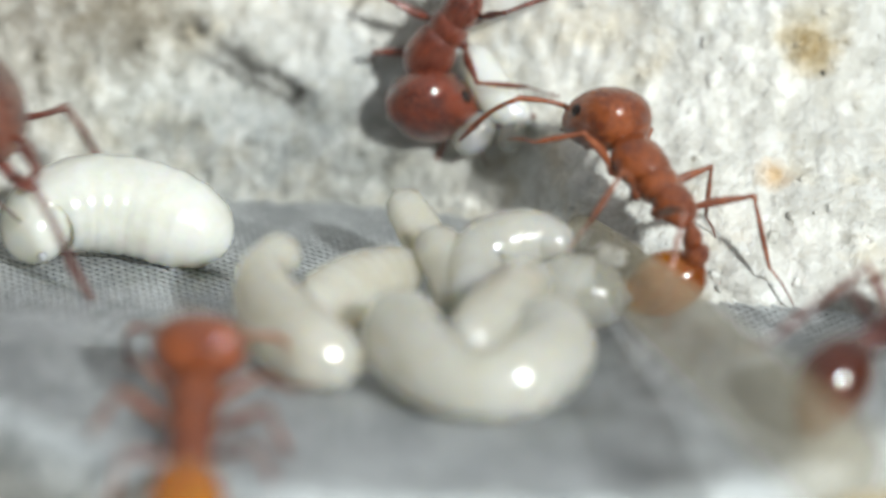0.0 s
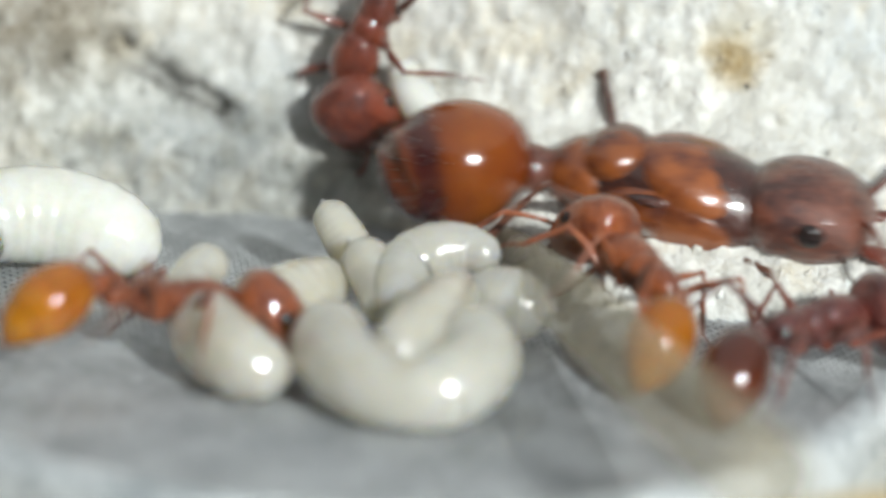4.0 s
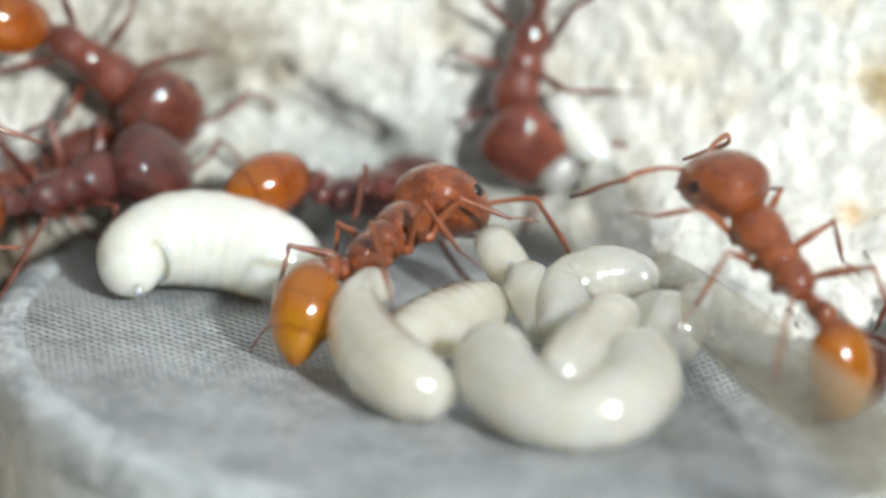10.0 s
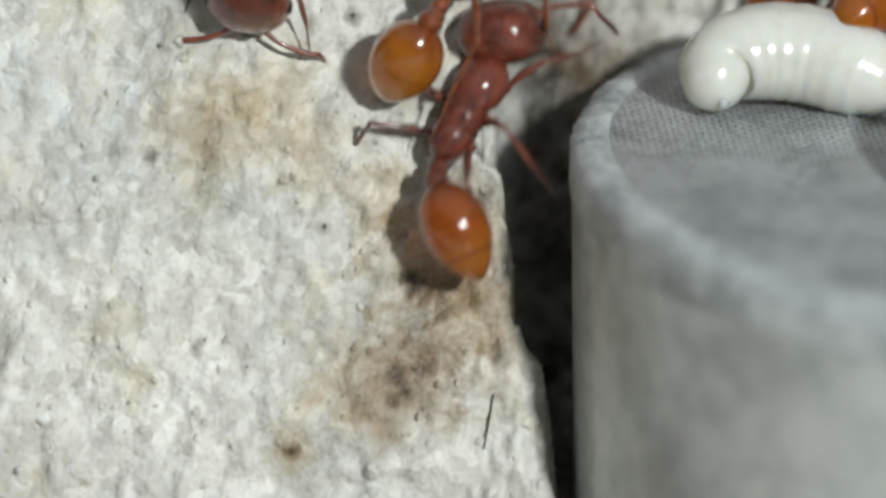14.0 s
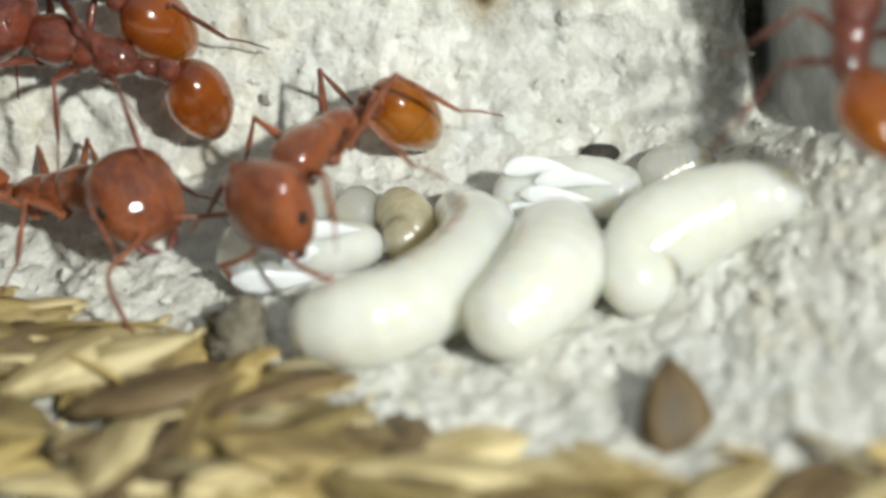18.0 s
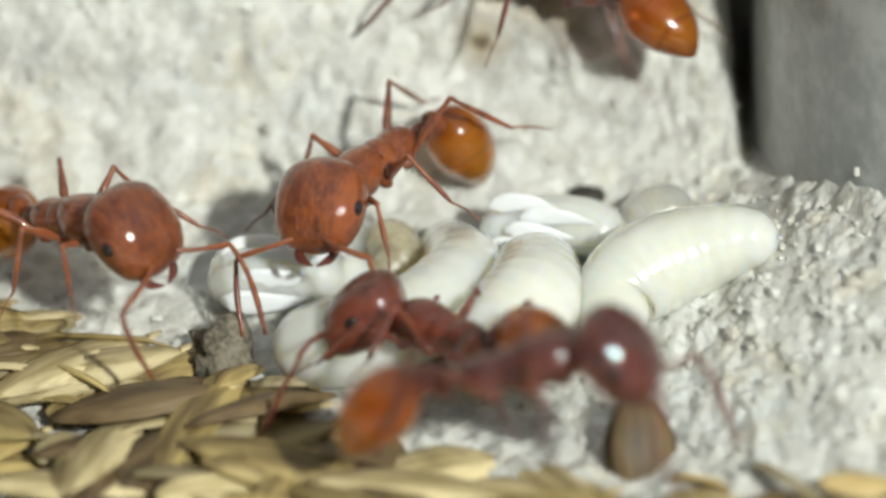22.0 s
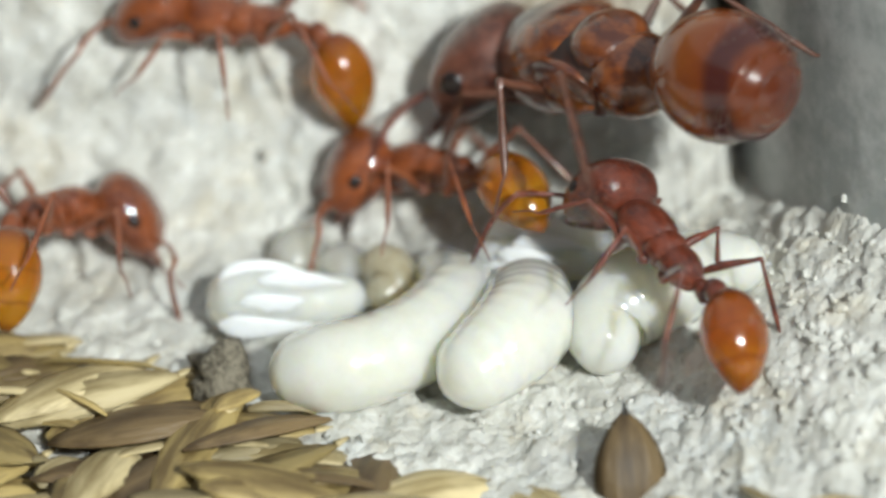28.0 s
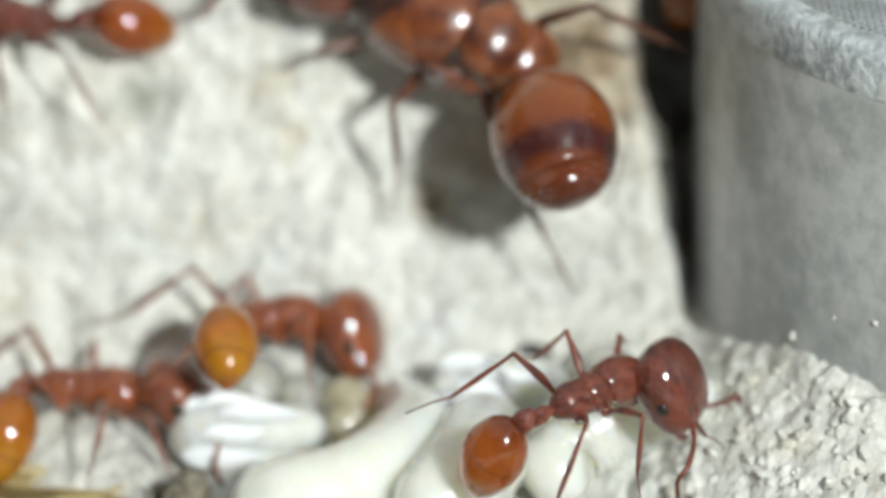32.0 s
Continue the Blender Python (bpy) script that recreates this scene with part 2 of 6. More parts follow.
def plain(name, colour, rough=0.5, metal=0.0, dark=None, per_mm=2.0, bump_mm=0.05, sss=0.0, coat=0.0, sss_mm=0.5, streak=0.0, sparkle=0.0, clear=0.0, vary=(0.85, 1.12), gloss=0.5):
    """A surface with grain at two scales between two tones."""
    m, nt, b = material(name)
    co = coords(nt)
    if streak:
        squeeze = nt.nodes.new("ShaderNodeMapping")
        squeeze.inputs["Scale"].default_value = (streak, 1, 1)
        nt.links.new(co, squeeze.inputs["Vector"])
        co = squeeze.outputs[0]
    n1, n2 = noise_tex(nt, per_mm * 0.3, 3, 0.6, co), noise_tex(nt, per_mm * 2, 5, 0.65, co)
    dark = dark or tuple(c * 0.6 for c in colour)
    rnd = nt.nodes.new("ShaderNodeObjectInfo")
    col = ramp(nt, mix(nt, 0.5, n1.outputs["Fac"], n2.outputs["Fac"]), [(0.41, dark), (0.57, colour)]).outputs[0]
    hsv = node(nt, "ShaderNodeHueSaturation")
    mr = nt.nodes.new("ShaderNodeMapRange")
    nt.links.new(rnd.outputs["Random"], mr.inputs["Value"])
    mr.inputs["To Min"].default_value, mr.inputs["To Max"].default_value = vary
    nt.links.new(mr.outputs[0], hsv.inputs["Value"])
    nt.links.new(col, hsv.inputs["Color"])
    nt.links.new(hsv.outputs[0], b.inputs["Base Color"])
    b.inputs["Roughness"].default_value, b.inputs["Metallic"].default_value = rough, metal
    b.inputs["Coat Weight"].default_value, b.inputs["Coat Roughness"].default_value = coat, 0.08
    if sss:
        b.inputs["Subsurface Weight"].default_value = sss
        b.inputs["Subsurface Radius"].default_value = (sss_mm * MM, sss_mm * 0.9 * MM, sss_mm * 0.7 * MM)
        b.inputs["Subsurface Scale"].default_value = 1.0
    b.inputs["Transmission Weight"].default_value = clear
    b.inputs["Specular IOR Level"].default_value = gloss
    if sparkle:
        wet = node(nt, "ShaderNodeBump", Strength=1.0, Distance=sparkle * MM)
        nt.links.new(noise_tex(nt, per_mm * 1.6, 2, 0.5, co).outputs["Fac"], wet.inputs["Height"])
        nt.links.new(wet.outputs[0], b.inputs["Coat Normal"])
    bump(nt, b, n2.outputs["Fac"], 0.8, bump_mm)
    return m


def gaster_material(name, stops, half=1.4, glassy=0.5):
    """Glossy amber plates along the body axis, each ringed by a darker seam."""
    m, nt, b = material(name)
    co = coords(nt)
    sep = nt.nodes.new("ShaderNodeSeparateXYZ")
    nt.links.new(co, sep.inputs[0])
    wob = noise_tex(nt, 0.7, 3, 0.6, co)
    sway = nt.nodes.new("ShaderNodeMath")
    sway.operation = "MULTIPLY_ADD"
    nt.links.new(wob.outputs["Fac"], sway.inputs[0])
    sway.inputs[1].default_value = 0.22 * half * MM
    nt.links.new(sep.outputs["X"], sway.inputs[2])
    mr = nt.nodes.new("ShaderNodeMapRange")
    nt.links.new(sway.outputs[0], mr.inputs["Value"])
    mr.inputs["From Min"].default_value, mr.inputs["From Max"].default_value = -half * MM, half * MM
    n1 = noise_tex(nt, 0.9, 4, 0.6, co)
    tone = ramp(nt, mr.outputs[0], stops)
    col = mix(nt, ramp(nt, n1.outputs["Fac"], [(0.42, (0, 0, 0)), (0.75, (0.5, 0.5, 0.5))]).outputs[0], tone.outputs[0], stops[-1][1])
    nt.links.new(col, b.inputs["Base Color"])
    b.inputs["Roughness"].default_value = 0.2
    b.inputs["Subsurface Weight"].default_value = 0.3
    b.inputs["Transmission Weight"].default_value = glassy
    b.inputs["IOR"].default_value = 1.38
    b.inputs["Subsurface Radius"].default_value = (0.0010, 0.0005, 0.0001)
    b.inputs["Coat Weight"].default_value, b.inputs["Coat Roughness"].default_value = 0.8, 0.06
    wet = node(nt, "ShaderNodeBump", Strength=1.0, Distance=0.02 * MM)
    nt.links.new(noise_tex(nt, 1.6, 2, 0.5, co).outputs["Fac"], wet.inputs["Height"])
    nt.links.new(wet.outputs[0], b.inputs["Coat Normal"])
    bump(nt, b, noise_tex(nt, 7, 3, 0.5, co).outputs["Fac"], 0.2, 0.04)
    return m


def plates(tip, body_tone, base):
    """Colour stops from the tip to the waist, with two dark seams."""
    seam = tuple(c * 0.74 for c in body_tone)
    return [(0.0, base), (0.10, tip), (0.24, tip), (0.28, seam), (0.32, tip), (0.50, body_tone), (0.56, body_tone), (0.59, seam), (0.63, body_tone), (0.80, body_tone), (1.0, base)]


PLASTER = plaster_material()
CUTICLE = plain("red_cuticle", (0.185, 0.038, 0.016), 0.32, dark=(0.062, 0.012, 0.007), per_mm=4.2, bump_mm=0.11, coat=1.0, streak=0.5, sparkle=0.03, gloss=0.3)
CALLOW = plain("orange_cuticle", (0.28, 0.070, 0.016), 0.32, dark=(0.115, 0.024, 0.008), per_mm=4.2, bump_mm=0.11, coat=1.0, streak=0.5, sparkle=0.03, gloss=0.3)
DARKRED = plain("dark_cuticle", (0.135, 0.028, 0.019), 0.32, dark=(0.045, 0.009, 0.008), per_mm=4.2, bump_mm=0.11, coat=1.0, streak=0.5, sparkle=0.03, gloss=0.3)
QUEENSKIN = plain("queen_cuticle", (0.25, 0.070, 0.016), 0.26, dark=(0.075, 0.018, 0.009), per_mm=1.0, bump_mm=0.08, coat=0.8, sparkle=0.022)
QUEENDARK = plain("queen_dark_cuticle", (0.07, 0.022, 0.014), 0.26, dark=(0.018, 0.008, 0.007), per_mm=1.4, bump_mm=0.08, coat=0.8, sparkle=0.022)
QUEENHEAD = plain("queen_head_cuticle", (0.17, 0.055, 0.032), 0.32, dark=(0.045, 0.013, 0.010), per_mm=2.8, bump_mm=0.14, coat=0.7, sparkle=0.022)
QUEENLEG = plain("queen_leg_cuticle", (0.13, 0.046, 0.024), 0.36, dark=(0.05, 0.02, 0.013), per_mm=1.6, bump_mm=0.04, coat=0.6, sparkle=0.022)
LEGRED = plain("leg_cuticle", (0.185, 0.045, 0.024), 0.36, dark=(0.065, 0.016, 0.010), per_mm=1.6, bump_mm=0.04, coat=0.6, sparkle=0.022)
LEGORANGE = plain("orange_leg_cuticle", (0.28, 0.08, 0.028), 0.36, dark=(0.13, 0.036, 0.016), per_mm=1.6, bump_mm=0.04, coat=0.6, sparkle=0.022)
EYE = plain("black_eye", (0.02, 0.013, 0.012), 0.2, per_mm=6, bump_mm=0.02)
JAW = plain("mandible_cuticle", (0.15, 0.032, 0.018), 0.3, per_mm=3, coat=0.6, sparkle=0.04)
AMBER = gaster_material("amber_gaster", plates((0.62, 0.27, 0.012), (0.56, 0.19, 0.012), (0.28, 0.065, 0.010)))
RUST = gaster_material("rust_gaster", plates((0.50, 0.16, 0.012), (0.44, 0.11, 0.012), (0.18, 0.038, 0.010)))
UMBER = gaster_material("umber_gaster", plates((0.22, 0.055, 0.016), (0.13, 0.030, 0.014), (0.06, 0.016, 0.010)))
QUEENRED = gaster_material("queen_gaster", [(0.0, (0.03, 0.010, 0.008)), (0.08, (0.08, 0.018, 0.010)), (0.15, (0.15, 0.034, 0.010)), (0.24, (0.15, 0.034, 0.010)), (0.29, (0.05, 0.012, 0.012)), (0.38, (0.055, 0.013, 0.012)), (0.44, (0.19, 0.044, 0.008)), (0.62, (0.26, 0.068, 0.008)), (0.88, (0.22, 0.050, 0.008)), (1.0, (0.12, 0.024, 0.008))], 2.42, 0.12)
PEARL = plain("pearly_larva_skin", (0.85, 0.86, 0.81), 0.22, dark=(0.77, 0.78, 0.70), per_mm=0.7, bump_mm=0.02, sss=1.0, coat=1.0, sss_mm=1.4, sparkle=0.06, clear=0.2, vary=(0.98, 1.03))
LARVA = plain("larva_skin", (0.905, 0.915, 0.84), 0.2, dark=(0.85, 0.86, 0.755), per_mm=0.6, bump_mm=0.02, sss=1.0, coat=1.0, sss_mm=1.4, sparkle=0.10, clear=0.2, vary=(0.98, 1.03))
CREAM = plain("cream_larva_skin", (0.81, 0.79, 0.70), 0.2, dark=(0.72, 0.68, 0.56), per_mm=0.5, bump_mm=0.02, sss=1.0, coat=1.0, sss_mm=1.4, sparkle=0.11, clear=0.5, vary=(0.98, 1.03))
CLEAR = plain("milky_larva_skin", (0.87, 0.865, 0.80), 0.2, dark=(0.78, 0.755, 0.65), per_mm=0.6, bump_mm=0.02, sss=1.0, coat=1.0, sss_mm=1.4, sparkle=0.11, clear=0.58, vary=(0.98, 1.03))
PUPA = plain("pupa_skin", (0.93, 0.95, 0.96), 0.32, dark=(0.86, 0.88, 0.88), per_mm=0.9, bump_mm=0.04, sss=0.35, coat=0.4, sss_mm=0.5, vary=(0.98, 1.03))
# olive tone paints in the shade that lies on this larva
SHADED_LARVA = plain("shaded_larva_skin", (0.70, 0.65, 0.49), 0.25, dark=(0.48, 0.41, 0.26), per_mm=0.9, sss=1.0, sss_mm=1.2, coat=0.8, sparkle=0.03, clear=0.4)
GREY = plain("grey_plastic", (0.52, 0.54, 0.53), 0.36, dark=(0.33, 0.35, 0.345), per_mm=0.6, bump_mm=0.06, coat=0.3)
RIMGREY = plain("scuffed_rim", (0.62, 0.655, 0.665), 0.45, dark=(0.27, 0.30, 0.315), per_mm=1.3, bump_mm=0.3, coat=0.3, sparkle=0.1)
WIRE = plain("steel_wire", (0.66, 0.69, 0.70), 0.28, 0.4, dark=(0.40, 0.42, 0.43), per_mm=1.2, bump_mm=0.04)
UNDER = plain("mesh_backing", (0.13, 0.14, 0.145), 0.6, dark=(0.07, 0.075, 0.08), per_mm=0.6)
STRAW = plain("straw_husk", (0.47, 0.355, 0.14), 0.5, dark=(0.15, 0.10, 0.038), per_mm=1.3, bump_mm=0.14, streak=0.12, vary=(0.5, 1.25))
PALESTRAW = plain("pale_husk", (0.66, 0.55, 0.31), 0.5, dark=(0.31, 0.235, 0.105), per_mm=1.3, bump_mm=0.14, streak=0.12, vary=(0.5, 1.25))
BROWNSEED = plain("brown_seed", (0.20, 0.135, 0.062), 0.5, dark=(0.075, 0.046, 0.02), per_mm=1.5, bump_mm=0.14, streak=0.15, vary=(0.6, 1.3))
WASTE = plain("waste_fibre", (0.36, 0.32, 0.24), 0.8, dark=(0.10, 0.085, 0.06), per_mm=3, bump_mm=0.3)
DIRT = plain("dark_dirt", (0.055, 0.048, 0.04), 0.8, dark=(0.02, 0.018, 0.015), per_mm=3, bump_mm=0.1)
STALK = plain("tan_stalk", (0.56, 0.51, 0.37), 0.55, dark=(0.46, 0.41, 0.28), per_mm=0.7, bump_mm=0.08, sss=0.2)
STALK.node_tree.nodes["Principled BSDF"].inputs["Alpha"].default_value = 0.35  # a clear, straw-like fibre
YELLOW = plain("yellow_straw", (0.58, 0.44, 0.20), 0.5, dark=(0.44, 0.32, 0.13), per_mm=0.7, bump_mm=0.08)
ROOM = plain("room_paint", (0.55, 0.55, 0.54), 0.8, per_mm=0.02, bump_mm=0.2)


# ---- mesh helpers, in millimetres ----
def mesh_object(name, bm, mat, smooth=True):
    data = bpy.data.meshes.new(name)
    bmesh.ops.scale(bm, vec=(MM, MM, MM), verts=bm.verts)
    bm.normal_update()
    bm.to_mesh(data)
    bm.free()
    data.materials.append(mat)
    if smooth:
        data.polygons.foreach_set("use_smooth", [True] * len(data.polygons))
    return new(name, data)


def part(name, bm, mat, parent, label="", smooth=True, m=None):
    ob = mesh_object(name, bm, mat, smooth)
    ob.parent = parent
    if m is not None:
        ob.matrix_basis = m
    if label:
        ob["label"] = label
    return ob


def sheet_object(name, verts, faces, mat, smooth=True):
    data = bpy.data.meshes.new(name)
    data.from_pydata([(x * MM, y * MM, z * MM) for x, y, z in verts], [], faces)
    data.materials.append(mat)
    if smooth:
        data.polygons.foreach_set("use_smooth", [True] * len(data.polygons))
    return new(name, data)


def spline(pts, n):
    """Points along a smooth curve through the given ones; each is any tuple of numbers."""
    pts = [np.array(p, float) for p in pts]
    out = []
    for i in range(len(pts) - 1):
        p0, p1, p2, p3 = pts[max(i - 1, 0)], pts[i], pts[i + 1], pts[min(i + 2, len(pts) - 1)]
        for k in range(n):
            u = k / n
            out.append(0.5 * (2 * p1 + (p2 - p0) * u + (2 * p0 - 5 * p1 + 4 * p2 - p3) * u * u + (3 * p1 - p0 - 3 * p2 + p3) * u**3))
    out.append(pts[-1])
    return out


def ease(a):
    a = min(max(a, 0.0), 1.0)
    return a * a * (3 - 2 * a)


def soft_sign(v, power):
    return math.copysign(abs(v) ** power, v)


def loft(rings, n=14, bm=None, power=1.0):
    """A closed skin over rings of (x, y, z, half width, half height), square to their line."""
    bm = bm or bmesh.new()
    c = [Vector(r[:3]) for r in rings]
    loops, side = [], None
    for i, r in enumerate(rings):
        d = (c[min(i + 1, len(c) - 1)] - c[max(i - 1, 0)]).normalized()
        ref = Vector((0, 0, 1)) if side is None else None
        if ref is not None:
            if abs(d.z) > 0.9:
                ref = Vector((1, 0, 0))
            side = ref.cross(d).normalized()
        else:
            side = (side - d * side.dot(d)).normalized()
        up = d.cross(side)
        loops.append([bm.verts.new(c[i] + side * (r[3] * soft_sign(math.cos(2 * math.pi * k / n), power)) + up * (r[4] * soft_sign(math.sin(2 * math.pi * k / n), power))) for k in range(n)])
    for a, b in zip(loops, loops[1:]):
        for k in range(n):
            bm.faces.new((a[k], a[(k + 1) % n], b[(k + 1) % n], b[k]))
    bm.faces.new(loops[0][::-1])
    bm.faces.new(loops[-1])
    return bm


def body(points, steps=5, n=16, power=1.0):
    return loft([tuple(p) for p in spline(points, steps)], n, None, power)


def rod(points, radii, n=7, steps=1, bm=None):
    rows = [(*p, r, r) for p, r in zip(points, radii)]
    return loft([tuple(p) for p in spline(rows, steps)] if steps > 1 else rows, n, bm)


def ball(rx, ry, rz, u=14, v=10, centre=(0, 0, 0), bm=None):
    bm = bm or bmesh.new()
    made = bmesh.ops.create_uvsphere(bm, u_segments=u, v_segments=v, radius=1)["verts"]
    bmesh.ops.scale(bm, vec=(rx, ry, rz), verts=made)
    bmesh.ops.translate(bm, vec=centre, verts=made)
    return bm


def disk(x, y, z, rx, ry, rz):
    return pose(x * MM, y * MM, z * MM, rx, ry, rz)


# ---- the plaster nest: floor, foot and leaning wall in one sheet ----
DRUM_X, DRUM_Y, DRUM_R, DRUM_H = -3.9, 4.5, 16.0, 13.2


def wall_foot(x):
    return 2.8 + 6.8 * ease((x + 20.9) / 1.8) - 7.2 * ease((x + 8) / 18)


def floor_height(x, y):
    heap = 5.0 * math.exp(-(((x + 14) / 6.0) ** 2 + ((y + 4) / 8.0) ** 2))
    return 0.22 * (y - 4) + 0.10 * (max(min(x, -15), -45) + 19) + heap


def lip_line(y):
    """Where the plaster breaks off beside the drum, a ragged line."""
    return 20.1 + 2.4 * ease((y - 2.8) / 6.5) + 0.45 * noise.noise(Vector((3, y * 0.9, 0))) + 0.3 * noise.noise(Vector((9, y * 3.1, 0)))


def ground_height(x, y):
    lip = lip_line(y)
    v = y - (2.8 + 6.8 * ease((x + lip) / 1.3) - 7.2 * ease((x + 8) / 18))
    rise = 0.7 * math.log1p(math.exp(min(v / 0.7, 40)))
    z = floor_height(x, min(max(y, -40), wall_foot(x) + 0.5)) + 2.4 * rise
    return z if z < 30 else 30 + 4 * (1 - math.exp(-(z - 30) / 4))


CRACK = [[-10.11, 16.36, 18.12], [-9.5, 16.1, 17.47], [-8.54, 15.91, 16.98], [-7.66, 15.74, 16.58], [-6.48, 15.36, 15.93]]


def crack_depth(x, z):
    """How deep the crack in the wall is at a place."""
    if not (CRACK[0][0] - 1 < x < CRACK[-1][0] + 1 and z > DRUM_H):
        return 0.0
    d = 9.0
    for (x0, _, z0), (x1, _, z1) in zip(CRACK, CRACK[1:]):
        u = min(max(((x - x0) * (x1 - x0) + (z - z0) * (z1 - z0)) / ((x1 - x0) ** 2 + (z1 - z0) ** 2), 0), 1)
        d = min(d, math.hypot(x - x0 - u * (x1 - x0), z - z0 - u * (z1 - z0)))
    return 0.5 * math.exp(-(d / 0.2) ** 2)


def relief(x, y, z):
    """Unevenness of the plaster: lumps, pits and grains."""
    p = Vector((x, y, z))
    lumps = 0.30 * noise.noise(p * 0.22) + 0.30 * noise.noise(p * 0.6 + Vector((7, 3, 1)))
    grains = 0.28 * noise.noise(p * 1.2) + 0.36 * abs(noise.noise(p * 1.9)) + 0.17 * noise.noise(p * 3.1)
    rough = 1.0 - 0.15 * math.exp(-((y + 2) / 5) ** 2)
    e = ease((x + lip_line(y)) / 1.3)
    return (lumps * 0.8 + grains * rough) * max(1 - min(e, 1 - e) / 0.1, 0.0) - crack_depth(x, z)


def ledge(x, z):
    """How far the plaster bulges out over the rim of the drum, where it is filled up."""
    return 4.2 * ease((x + 0.9) / 2.2) * ease((18.2 - z) / 4.6) * ease((z - 6) / 4)


def plaster():
    xs = [-120, -95, -75, -62, -54, -49] + [-46 + 0.17 * i for i in range(137)] + [-22.7 + 0.07 * i for i in range(68)] + [-17.93 + 0.17 * i for i in range(194)] + [17, 20, 25, 32, 45, 65, 90]
    vs = [-130, -95, -70, -55, -45, -38, -33] + [-30 + 0.4 * i for i in range(20)] + [-22 + 0.14 * i for i in range(150)] + [-1 + 0.09 * i for i in range(145)] + [12.3, 13, 15, 20, 30, 45, 70]
    verts, faces = [], []
    for v in vs:
        for x in xs:
            y = v + 2.8 - 7.2 * ease((x + 8) / 18) + 6.8 * ease((x + 20.9) / 1.8) * ease((v + 2.5) / 3.0)
            z = ground_height(x, y)
            d = relief(x, y, z)
            tilt = ease((v + 0.6) / 1.2) if z < 29 else 0.0
            verts.append((x, y - d * 0.92 * tilt - ledge(x, z), z + d * (1 - 0.62 * tilt)))
    w = len(xs)
    for r in range(len(vs) - 1):
        for c in range(w - 1):
            a = r * w + c
            faces.append((a, a + 1, a + w + 1, a + w))
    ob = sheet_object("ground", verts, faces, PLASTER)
    tagged(ob, "white grainy plaster nest floor rising into a leaning wall", "plaster", kind="structure")


plaster()


def room():
    s, h = 700, 600
    for name, at, size in (("wall_north", (0, s, h / 2 - 150), (2 * s, 20, h + 300)), ("wall_south", (0, -s, h / 2 - 150), (2 * s, 20, h + 300)),
                           ("wall_east", (s, 0, h / 2 - 150), (20, 2 * s, h + 300)), ("wall_west", (-s, 0, h / 2 - 150), (20, 2 * s, h + 300)),
                           ("ceiling", (0, 0, h), (2 * s, 2 * s, 20)), ("floor", (0, 0, -150), (2 * s, 2 * s, 20))):
        bm = bmesh.new()
        made = bmesh.ops.create_cube(bm, size=1)["verts"]
        bmesh.ops.scale(bm, vec=size, verts=made)
        bmesh.ops.translate(bm, vec=at, verts=made)
        tagged(mesh_object(name, bm, ROOM, False), "plain pale grey painted room surface", "wall", kind="structure")


room()


